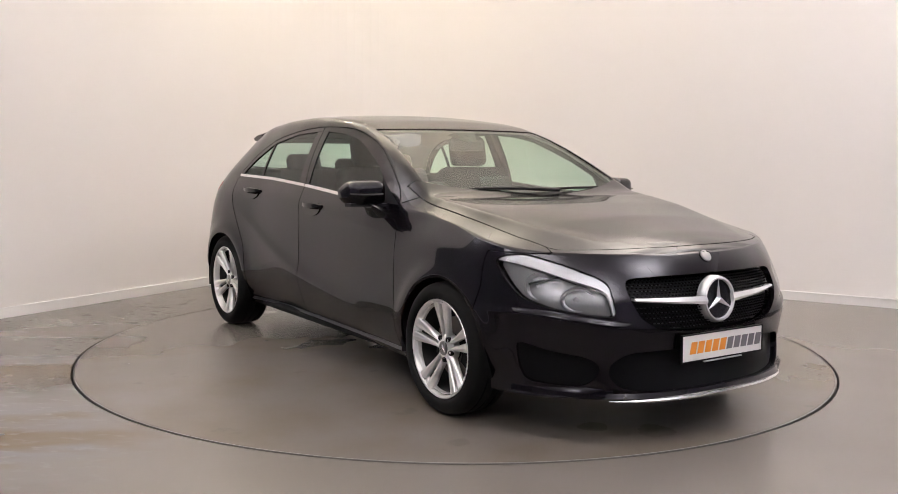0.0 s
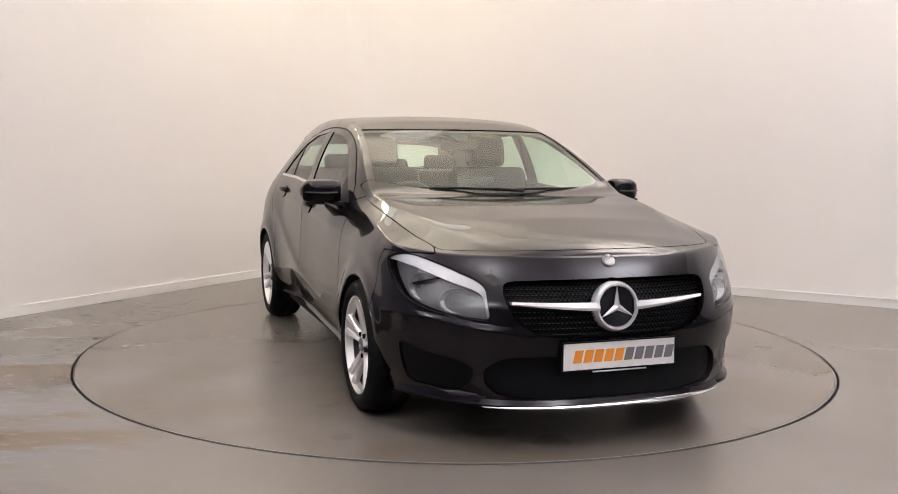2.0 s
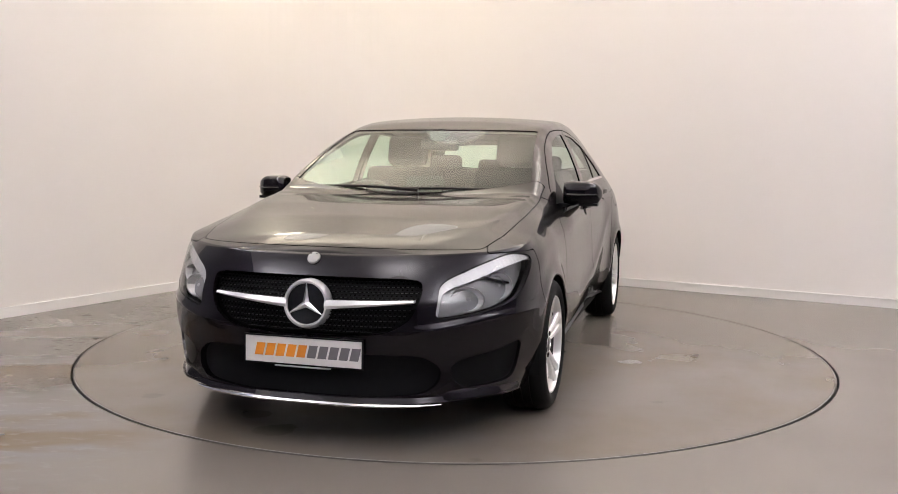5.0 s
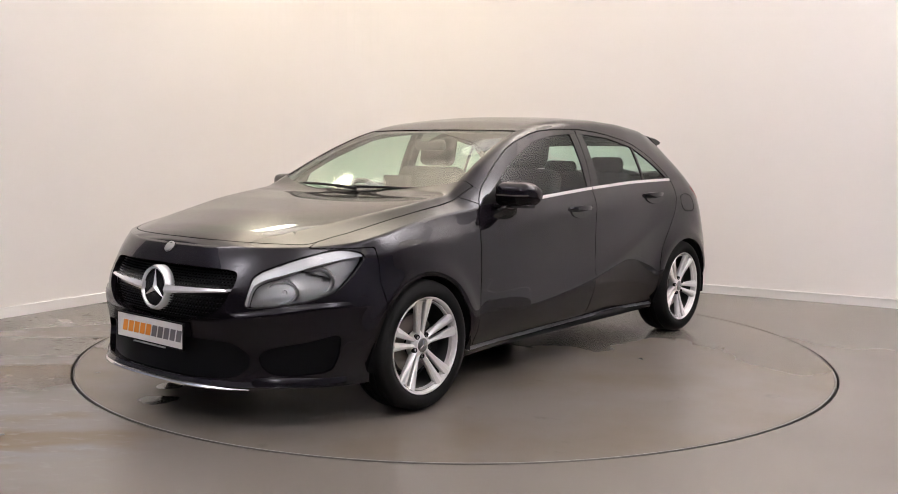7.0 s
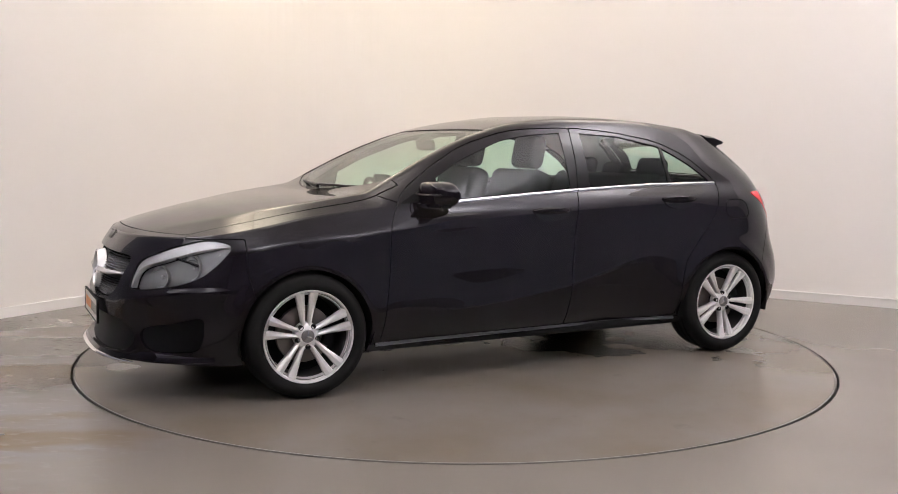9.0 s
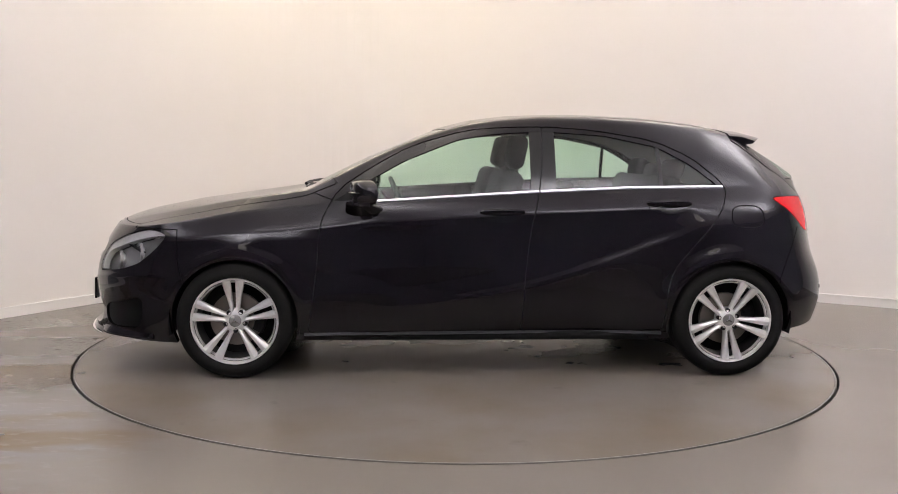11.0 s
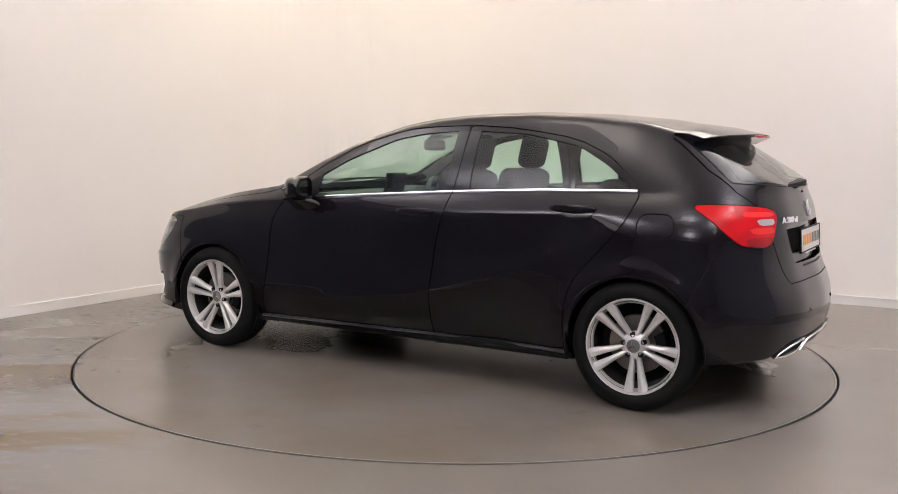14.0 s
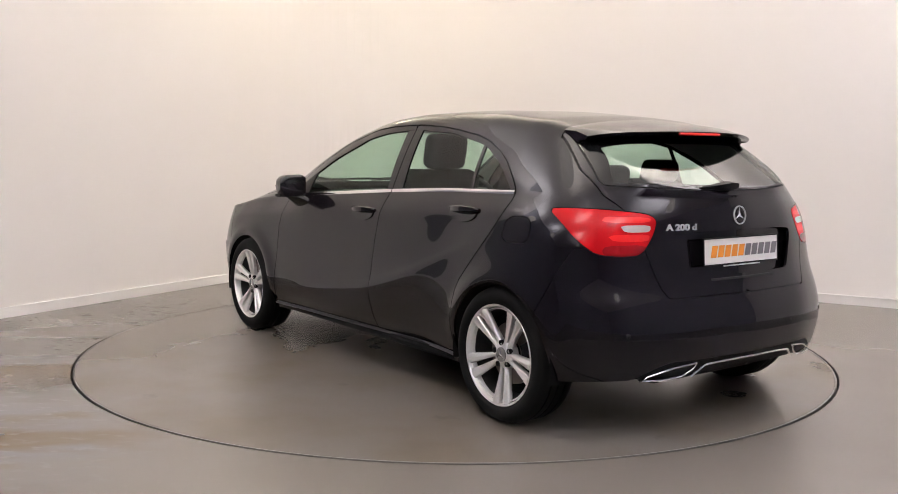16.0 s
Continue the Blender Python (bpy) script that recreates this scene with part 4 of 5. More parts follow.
def build_wheel_well(car, x, side):
    """The dark liner above a wheel."""
    bm = bmesh.new()
    rows = []
    for i in range(25):
        a = math.radians(-12 + 204 * i / 24)
        r = ARCH + 0.012
        rows.append([(x + r * math.cos(a), side * y, 0.31 + r * math.sin(a)) for y in (0.885, 0.82, 0.52)])
    vs = [[bm.verts.new(p) for p in r] for r in rows]
    for a, b in zip(vs, vs[1:]):
        for k in range(2):
            bm.faces.new((a[k], b[k], b[k + 1], a[k + 1]))
    bm.faces.new([r[2] for r in vs])
    part("wheel_well", bm, M_UNDER, car, "dark wheel arch liner", smooth=False)


# ---------------------------------------------------------------- front
def star_emblem(parent, at, radius, ring, thick=0.006, label=""):
    """A plain ring with three tapering arms, facing along z."""
    bm = bmesh.new()
    revolve(bm, [(radius - ring, 0), (radius - ring * 0.75, thick), (radius - ring * 0.25, thick), (radius, 0)], 56, "z", at, closed=True)
    ob = part("emblem_ring", bm, M_EMBLEM, parent, label, smooth=True)
    for k in range(3):
        a = math.radians(90 + 120 * k)
        d, s = Vector((math.cos(a), math.sin(a), 0)), Vector((-math.sin(a), math.cos(a), 0))
        bm = bmesh.new()
        r0, w = radius - ring * 0.6, radius * 0.135
        pts = [Vector((0, 0, 0)), d * r0 + s * w * 0.12, d * r0 - s * w * 0.12]
        b1, b2 = d * w * 0.6 + s * w, d * w * 0.6 - s * w
        top = Vector((0, 0, thick * 1.1))
        tip = d * r0 + Vector((0, 0, thick * 0.3))
        v = [bm.verts.new(at @ q) for q in (Vector((0, 0, 0)) - d * w * 0.2 + top * 0, b1, tip, b2, top)]
        for f in ((4, 1, 2), (4, 2, 3), (4, 0, 1), (4, 3, 0)):
            bm.faces.new([v[i] for i in f])
        bmesh.ops.recalc_face_normals(bm, faces=bm.faces[:])
        part("emblem_arm", bm, M_EMBLEM, parent)
    return ob


def number_plate(parent, at, name="number_plate"):
    """White plate with a dark rim and rows of slanted bars in orange and grey."""
    bm = bmesh.new()
    box(bm, (0.522, 0.113, 0.006), (0, 0, 0), bevel=0.0025)
    plate = part(name, bm, M_PLATE, parent, "white number plate with orange and grey slanted bars", at=at)
    bm = bmesh.new()
    for w, h, x, y in ((0.532, 0.006, 0, 0.058), (0.532, 0.006, 0, -0.058), (0.006, 0.122, 0.263, 0), (0.006, 0.122, -0.263, 0)):
        box(bm, (w, h, 0.012), (x, y, 0), bevel=0.001, seg=1)
    part("plate_frame", bm, M_BLACK, plate, "thin black plate frame")
    bm = bmesh.new()
    box(bm, (0.25, 0.005, 0.010), (0, -0.066, 0.002), bevel=0.001, seg=1)
    part("plate_foot", bm, M_SATIN, plate)
    for k in range(10):
        bm = bmesh.new()
        x, h, w = -0.212 + 0.0472 * k, 0.026, 0.0385
        q = [bm.verts.new((xx, yy, 0.0042)) for xx, yy in ((x - 0.006, -h), (x - 0.006 + w, -h), (x + 0.006 + w, h), (x + 0.006, h))]
        bm.faces.new(q)
        part("print_bar", bm, M_ORANGE if k < 5 else M_GREYPRINT, plate)
    return plate


def build_front(car, b):
    bumper = b["front_bumper"]
    # studs of the grille, in staggered rows
    gr = inside_of(GRILLE)
    bm = bmesh.new()
    row = 0
    z = 0.475
    while z < 0.70:
        y = -0.485 + (row % 2) * 0.0095
        while y < 0.486:
            if gr(np.array([abs(y)]), np.array([z]))[0] < -0.010 and math.hypot(y, z - 0.597) > 0.10 and abs(z - 0.604) > 0.018:
                p = on_front(y, z)
                w = 0.0052
                q = [bm.verts.new((p.x - 0.034, y + dy, z + dz)) for dy, dz in ((-w, 0), (0, -0.0042), (w, 0), (0, 0.0042))]
                t = bm.verts.new((p.x - 0.022, y, z))
                for i in range(4):
                    bm.faces.new((q[i], q[(i + 1) % 4], t))
            y += 0.019
        z += 0.0115
        row += 1
    tagged(part("grille_studs", bm, M_GLOSSBLACK, bumper, "rows of small black grille studs"), kind="stuff")
    for k in range(10):
        bm = bmesh.new()
        z = 0.486 + k * 0.0225
        ys = [y for y in np.linspace(-0.48, 0.48, 49) if gr(np.array([abs(y)]), np.array([z]))[0] < -0.004]
        if len(ys) > 4:
            tube(bm, [on_front(y, z) + Vector((-0.036, 0, 0)) for y in ys], 0.0032, 6)
            part("grille_bar", bm, M_BLACK, bumper)
    # twin satin blades beside the emblem
    for side in (1, -1):
        bm = bmesh.new()
        rings = []
        for i in range(15):
            y = 0.085 + (0.448 - 0.085) * i / 14
            s = i / 14
            p = on_front(y, 0.600)
            h = 0.0185 * (1 - s) + 0.006 * s
            zc = 0.599 + 0.018 * s
            x = p.x + 0.006 - 0.010 * s
            rings.append([(x - 0.03, side * y, zc - h * 0.8), (x - 0.004, side * y, zc - h), (x, side * y, zc - h * 0.25), (x - 0.010, side * y, zc + h), (x - 0.032, side * y, zc + h * 0.9)])
        slab(bm, rings)
        part("grille_blade", bm, M_EMBLEM, bumper, "tapered satin silver grille blade", smooth=True)
    c = on_front(0, 0.597)
    lean = facing((c.x - 0.006, 0, 0.597), (1, 0, 0.10))
    bm = bmesh.new()
    revolve(bm, [(0.0005, -0.012), (0.094, -0.012), (0.100, -0.03)], 56, "z", lean)
    part("emblem_disc", bm, M_GLOSSBLACK, bumper, "gloss black disc behind the star", smooth=True)
    bm = bmesh.new()
    revolve(bm, [(0.094, -0.03), (0.096, -0.004), (0.100, -0.004), (0.104, -0.012), (0.106, -0.04)], 56, "z", lean)
    part("emblem_collar", bm, M_EMBLEM, bumper, "satin silver collar round the star", smooth=True)
    star_emblem(bumper, lean @ Matrix.Translation((0, 0, -0.006)), 0.100, 0.016, 0.010, "chrome ring with a three-armed star")
    # small round bonnet badge
    p = on_front(0, 0.777)
    bm = bmesh.new()
    at = facing((p.x + 0.004, 0, 0.780), (0.78, 0, 0.62))
    revolve(bm, [(0.0005, 0.006), (0.022, 0.005), (0.027, 0.003), (0.029, -0.004)], 32, "z", at)
    part("bonnet_badge", bm, M_CAP, bumper, "small round silver badge", smooth=True)
    number_plate(bumper, facing(on_front(0, 0.403) + Vector((0.012, 0, 0)), (1, 0, 0.02)))
    # lower intake bars, chrome lip strip and corner flicks
    for z in (0.285, 0.335):
        bm = bmesh.new()
        tube(bm, [on_front(y, z) + Vector((-0.042, 0, 0)) for y in np.linspace(-0.49, 0.49, 31)], 0.005, 6)
        part("intake_bar", bm, M_BLACK, bumper)
    bm = bmesh.new()
    pts, rad = [], []
    for y in np.linspace(-0.56, 0.56, 49):
        p = on_front(y, 0.212)
        lift = 0.006 * (1 - (y / 0.56) ** 2)
        pts.append((p.x + 0.012, y, 0.194 + lift))
        rad.append(0.010 * (1 - 0.75 * (abs(y) / 0.56) ** 6))
    tube(bm, pts, rad, 8, flat=1.5)
    part("lip_strip", bm, M_CHROME, bumper, "thin chrome strip along the front lip", smooth=True)
    bm = bmesh.new()
    rings = []
    for y in np.linspace(-0.60, 0.60, 41):
        p = on_front(y, 0.22)
        rings.append([(p.x + 0.016, y, 0.205), (p.x + 0.004, y, 0.226), (p.x - 0.05, y, 0.226), (p.x - 0.05, y, 0.200)])
    slab(bm, rings)
    part("splitter", bm, M_PAINT, bumper, smooth=True)
    for side in (1, -1):
        bm = bmesh.new()
        rings = []
        for i in range(9):
            q = -1.60 + 0.62 * i / 8
            p, n = on_corner(q, 0.23, side)
            s = i / 8
            ease = min(1.0, s * 4)
            h = (0.030 * (1 - s) + 0.016) * (0.2 + 0.8 * ease)
            out = (0.020 * (1 - s) + 0.006) * ease + 0.001
            base = p - n * 0.03
            rings.append([base + Vector((0, 0, -0.03)), p + n * out + Vector((0, 0, -0.028)), p + n * out * 1.05 + Vector((0, 0, -0.016)), p + Vector((0, 0, h * 0.6)), base + Vector((0, 0, h * 0.6))])
        slab(bm, rings)
        part("corner_flick", bm, M_PAINT, bumper, smooth=True)
        # headlight innards
        lamp = b["headlight", side]
        for q, z, r, wide in ((-1.12, 0.668, 0.054, 1.0), (-1.36, 0.620, 0.048, 1.40)):
            p, n = on_corner(q, z, side)
            at = facing(p - n * 0.062, (n + Vector((0.9, 0, 0))).normalized()) @ Matrix.Diagonal((wide, 1, 1, 1))
            bm = bmesh.new()
            revolve(bm, [(0.010, -0.020), (0.018, -0.018), (0.034, -0.006), (r, 0.022), (r + 0.002, 0.014)], 14, "z", at)
            part("mirror_bowl", bm, M_BOWL, lamp, "chromed faceted lamp bowl")
            bm = bmesh.new()
            revolve(bm, [(r + 0.001, 0.012), (r + 0.001, 0.025), (r + 0.005, 0.025), (r + 0.006, 0.010)], 28, "z", at, closed=True)
            part("bowl_rim", bm, M_CAP, lamp, "grey rim of the lamp bowl", smooth=True)
            bm = bmesh.new()
            revolve(bm, [(0.0005, 0.014), (0.009, 0.012), (0.013, 0.003), (0.014, -0.019)], 20, "z", at)
            part("bulb", bm, M_CAP, lamp, "grey bulb cap", smooth=True)
        p, n = on_corner(-1.24, 0.705, side)
        bm = bmesh.new()
        box(bm, (0.24, 0.009, 0.03), (0, 0, 0), Matrix.Rotation(radians(-14 * side), 4, "Z"), bevel=0.003)
        part("lamp_shelf", bm, M_BLACK, lamp, smooth=True, at=facing(p - n * 0.04, n))


# ---------------------------------------------------------------- sides
def build_mirror(car, side):
    door = new("door_mirror")
    door.parent = car
    bm = bmesh.new()
    rings = []
    # housing: sections from the inner to the outer end
    for s in np.linspace(0, 1, 13):
        y = 0.822 + 0.196 * s
        end = math.sqrt(max(0.0, 1 - (2 * max(s - 0.62, 0) / 0.80) ** 2))
        end *= 0.82 + 0.18 * min(1, s / 0.12)
        zc = 1.008 - 0.004 * s
        hz = 0.067 * end
        x0 = 0.660 - 0.045 * s
        ring = []
        for k in range(20):
            a = 2 * math.pi * k / 20
            c, sn = math.cos(a), math.sin(a)
            xx = x0 + (0.088 * end if c > 0 else 0.030) * abs(c) ** 0.6 * (1 if c > 0 else -1)
            ring.append((xx, side * y, zc + hz * abs(sn) ** 0.45 * (1 if sn > 0 else -1)))
        rings.append(ring if side > 0 else ring)
    slab(bm, rings)
    part("mirror_housing", bm, M_PAINT, door, "dark painted mirror housing", smooth=True)
    bm = bmesh.new()
    pts = [(0.752, side * 0.845, 1.006), (0.752, side * 0.88, 1.005), (0.742, side * 0.93, 1.004), (0.718, side * 0.975, 1.004), (0.685, side * 1.000, 1.005)]
    tube(bm, pts, 0.0045, 8, flat=0.8)
    part("indicator_strip", bm, M_SMOKED, door, "smoked indicator strip", smooth=True)
    bm = bmesh.new()
    rings = []
    for s in np.linspace(0, 1, 6):
        y = 0.80 + 0.20 * s
        rings.append([(0.63, side * y, 0.938), (0.74 - 0.05 * s, side * y, 0.940), (0.74 - 0.05 * s, side * y, 0.956), (0.63, side * y, 0.958)])
    slab(bm, rings)
    part("mirror_underside", bm, M_BLACK, door, "black plastic mirror underside", smooth=True)
    bm = bmesh.new()
    rings = []
    for s in np.linspace(0, 1, 8):
        cx, cz = 0.655 + 0.055 * s, 0.898 + 0.050 * s ** 0.7
        y = abs(on_side(cx, 0.898, side).y) - 0.012 + 0.085 * s
        wx, wz = 0.108 * (1 - 0.55 * s), 0.046 * (1 - 0.70 * s)
        rings.append([(cx + wx * math.cos(2 * math.pi * k / 18), side * y, cz + wz * math.sin(2 * math.pi * k / 18)) for k in range(18)])
    slab(bm, rings)
    part("mirror_foot", bm, M_GLOSSBLACK, door, "gloss black mirror foot", smooth=True)
    bm = bmesh.new()
    box(bm, (0.004, 0.13, 0.09), (0.634, side * 0.915, 1.008), bevel=0.0015, seg=1)
    part("mirror_glass", bm, M_MIRROR, door, "mirror glass")


def build_handle(door, x, z, side):
    """Pull handle over a raised black disc that stands for the cup's shade."""
    bm = bmesh.new()
    mid = bm.verts.new(on_side(x, z - 0.006, side) + Vector((0, side * 0.0085, 0)))
    loop = []
    for k in range(28):
        a = 2 * math.pi * k / 28
        q = on_side(x + 0.112 * math.cos(a), z - 0.008 + 0.042 * math.sin(a), side)
        loop.append(bm.verts.new(q + Vector((0, side * 0.0062, 0))))
    for k in range(28):
        bm.faces.new((mid, loop[k], loop[(k + 1) % 28]))
    bmesh.ops.recalc_face_normals(bm, faces=bm.faces[:])
    part("cup_shade", bm, M_GLOSSBLACK, door, "black disc drawn for the shaded handle cup", smooth=True)
    bm = bmesh.new()
    rings = []
    for i in range(15):
        s = i / 14
        xx = x + 0.122 - 0.244 * s
        y = abs(on_side(xx, z + 0.004, side).y)
        out = 0.008 + 0.030 * math.sin(math.pi * s) ** 0.6
        h = 0.008 + 0.009 * math.sin(math.pi * s) ** 0.5
        zc = z + 0.010
        rings.append([(xx, side * (y + out - 0.014), zc - h), (xx, side * (y + out - 0.003), zc - h * 0.8), (xx, side * (y + out), zc), (xx, side * (y + out - 0.004), zc + h * 0.8), (xx, side * (y + out - 0.014), zc + h)])
    slab(bm, rings)
    part("door_handle", bm, M_PAINT, door, "body-coloured pull handle", smooth=True)


def build_sides(car, b):
    for side in (1, -1):
        fd, rd = b["front_door", side], b["rear_door", side]
        for door, x0, x1 in ((fd, 0.605, -0.292), (rd, -0.298, -1.318)):
            bm = bmesh.new()
            rings = []
            n = 28
            for i in range(n + 1):
                x = x0 + (x1 - x0) * i / n
                z = float(z_belt(x)) + 0.003
                p = on_side(x, float(z_belt(x)), side)
                h = 0.0085
                y = abs(p.y)
                rings.append([(x, side * (y - 0.008), z - h), (x, side * (y + 0.004), z - h), (x, side * (y + 0.0045), z), (x, side * (y - 0.001), z + h), (x, side * (y - 0.010), z + h)])
            slab(bm, rings)
            part("chrome_strip", bm, M_CHROME, door, "bright chrome strip below the windows", smooth=True)
        build_handle(fd, -0.085, 0.893, side)
        build_handle(rd, -1.005, 0.945, side)
        build_mirror(car, side)
        # ledge of the sill, its grey standing for the highlight along it
        bm = bmesh.new()
        rings = []
        for i in range(31):
            x = 0.985 - 1.965 * i / 30
            y = abs(on_side(x, 0.24, side).y)
            rings.append([(x, side * (y - 0.02), 0.222), (x, side * (y - 0.002), 0.226), (x, side * (y + 0.012), 0.232), (x, side * (y - 0.002), 0.243), (x, side * (y - 0.03), 0.243)])
        slab(bm, rings)
        part("sill_ledge", bm, M_SILL_SHEEN, b["sill", side], "sill ledge coloured grey for its line of sheen", smooth=True)
        for x in (1.3495, -1.3495):
            build_wheel_well(car, x, side)


# ---------------------------------------------------------------- rear
def build_rear(car, b):
    gate, bumper = b["tailgate"], b["rear_bumper"]
    # roof spoiler
    bm = bmesh.new()
    rings = []
    for y in np.linspace(-0.575, 0.575, 41):
        a = abs(y) / 0.575
        root = -1.40 - 0.02 * a
        tip = -1.722 + 0.15 * a ** 2.4
        z_root = roof_z(root, y) + 0.003
        z_tip = 1.330 - 0.016 * a ** 2 - 0.012 * a ** 8
        mid = (root + tip) / 2
        z_mid = max((z_root + z_tip) / 2 + 0.010, roof_z(mid, y) + 0.003)
        rings.append([(root, y, z_root + 0.001), (mid, y, z_mid), (tip + 0.02, y, z_tip + 0.006), (tip, y, z_tip), (tip + 0.012, y, z_tip - 0.014), (tip + 0.05, y, z_tip - 0.020), (root - 0.08, y, z_root - 0.075)])
    slab(bm, rings)
    part("roof_spoiler", bm, M_PAINT, gate, "body-coloured roof spoiler", smooth=True)
    bm = bmesh.new()
    tube(bm, [(-1.730 + 0.03 * (y / 0.26) ** 2, y, 1.318) for y in np.linspace(-0.14, 0.14, 9)], 0.006, 8)
    part("brake_light", bm, M_TAILBAR, gate, "thin red high brake light", smooth=True)
    # wiper
    bm = bmesh.new()
    rings = []
    for s, w, h in ((0, 0.014, 0.020), (0.2, 0.024, 0.026), (0.45, 0.018, 0.022), (0.7, 0.010, 0.012), (1.0, 0.006, 0.008)):
        y = -0.01 + 0.22 * s
        x = -1.925 + 0.035 * s ** 2
        z = 1.088 - 0.012 * s
        rings.append([(x + 0.012, y, z - w), (x - h, y, z - w * 0.6), (x - h, y, z + w * 0.7), (x + 0.012, y, z + w)])
    slab(bm, rings)
    part("rear_wiper", bm, M_BLACK, gate, "black rear wiper", smooth=True)
    p = on_rear(0, 0.957)
    star_emblem(gate, facing((p.x - 0.004, 0, 0.957), (-1, 0, 0.12)), 0.043, 0.006, 0.006, "chrome ring with a three-armed star")
    # model lettering
    cu = bpy.data.curves.new("lettering", "FONT")
    cu.body, cu.size, cu.extrude, cu.align_x = "A 200 d", 0.037, 0.002, "LEFT"
    cu.offset = 0.0016
    tmp = new("lettering_curve", cu)
    me = bpy.data.meshes.new_from_object(tmp.evaluated_get(bpy.context.evaluated_depsgraph_get()))
    bpy.data.objects.remove(tmp)
    me.materials.clear()
    me.materials.append(M_ALLOY)
    text = new("lettering", me)
    text.parent = gate
    text.matrix_basis = facing(on_rear(0.445, 0.903) + Vector((-0.003, 0, 0)), Vector((-1, 0.26, 0.08))) @ Matrix.Diagonal((1.3, 1, 1, 1))
    # plate in its recess, grip slot
    pr = on_rear(0, 0.80)
    number_plate(gate, facing((pr.x + 0.004, 0, 0.803), (-1, 0, 0.06)))
    bm = bmesh.new()
    rings = []
    for y in np.linspace(-0.22, 0.22, 11):
        x = on_rear(y, 0.683).x
        rings.append([(x + 0.02, y, 0.676), (x - 0.003, y, 0.678), (x - 0.003, y, 0.688), (x + 0.02, y, 0.690)])
    slab(bm, rings)
    part("grip_slot", bm, M_SEAL, gate, "dark grip slot below the plate")
    for y in (-0.68, -0.30, 0.30, 0.68):
        q = on_rear(y, 0.475)
        bm = bmesh.new()
        revolve(bm, [(0.0005, 0.003), (0.009, 0.0025), (0.011, 0.0)], 16, "z", facing(q, (-1, y * 1.2, 0)))
        part("parking_sensor", bm, M_GLOSSBLACK, bumper, smooth=True)
    # exhaust trims and chrome line
    for side in (1, -1):
        bm = bmesh.new()
        loop = []
        for y, z in ((0.345, 0.338), (0.46, 0.326), (0.575, 0.292), (0.598, 0.274), (0.50, 0.272), (0.41, 0.284), (0.36, 0.312)):
            q = on_rear(y, z)
            loop.append((q.x - 0.004, side * y, z))
        loop = loop + loop[:2]
        tube(bm, loop, 0.0055, 8, caps=False, up=(1, 0, 0))
        part("exhaust_trim", bm, M_CHROME, bumper, "chrome exhaust surround", smooth=True)
        bm = bmesh.new()
        f = [bm.verts.new((x + 0.014, y, z)) for x, y, z in loop[:-2]]
        bm.faces.new(f)
        part("exhaust_mouth", bm, M_UNDER, bumper, "dark exhaust mouth")
    bm = bmesh.new()
    pts = []
    for y, z in ((-0.36, 0.278), (-0.325, 0.305), (-0.295, 0.325), (-0.2, 0.331), (0.0, 0.333), (0.2, 0.331), (0.295, 0.325), (0.325, 0.305), (0.36, 0.278)):
        pts.append((on_rear(y, z).x - 0.006, y, z))
    tube(bm, pts, 0.006, 8, up=(1, 0, 0))
    part("chrome_line", bm, M_CHROME, bumper, "chrome line along the diffuser", smooth=True)
    bm = bmesh.new()
    box(bm, (0.34, 0.78, 0.13), (-1.66, 0, 0.262), bevel=0.05, seg=4)
    part("silencer", bm, M_UNDER, car, "dark exhaust silencer under the tail", smooth=True)


# ---------------------------------------------------------------- inside
def build_seat(car, x, y, wide=0.52):
    seat = new("seat")
    seat.parent = car
    bm = bmesh.new()
    box(bm, (0.52, wide, 0.16), (x + 0.22, y, 0.56), Matrix.Rotation(radians(-8), 4, "Y"), 0.05, 3)
    part("cushion", bm, M_FABRIC, seat, smooth=True)
    bm = bmesh.new()
    box(bm, (0.15, wide, 0.62), (x - 0.11, y, 0.82), Matrix.Rotation(radians(-16), 4, "Y"), 0.055, 3)
    part("backrest", bm, M_FABRIC, seat, smooth=True)
    bm = bmesh.new()
    box(bm, (0.10, 0.27, 0.20), (x - 0.235, y, 1.225), Matrix.Rotation(radians(-12), 4, "Y"), 0.045, 4)
    part("headrest", bm, M_FABRIC, seat, smooth=True)
    for k in (-0.07, 0.07):
        bm = bmesh.new()
        tube(bm, [(x - 0.20, y + k, 1.08), (x - 0.225, y + k, 1.16)], 0.007, 8)
        part("headrest_post", bm, M_CHROME, seat, "bright headrest post", smooth=True)


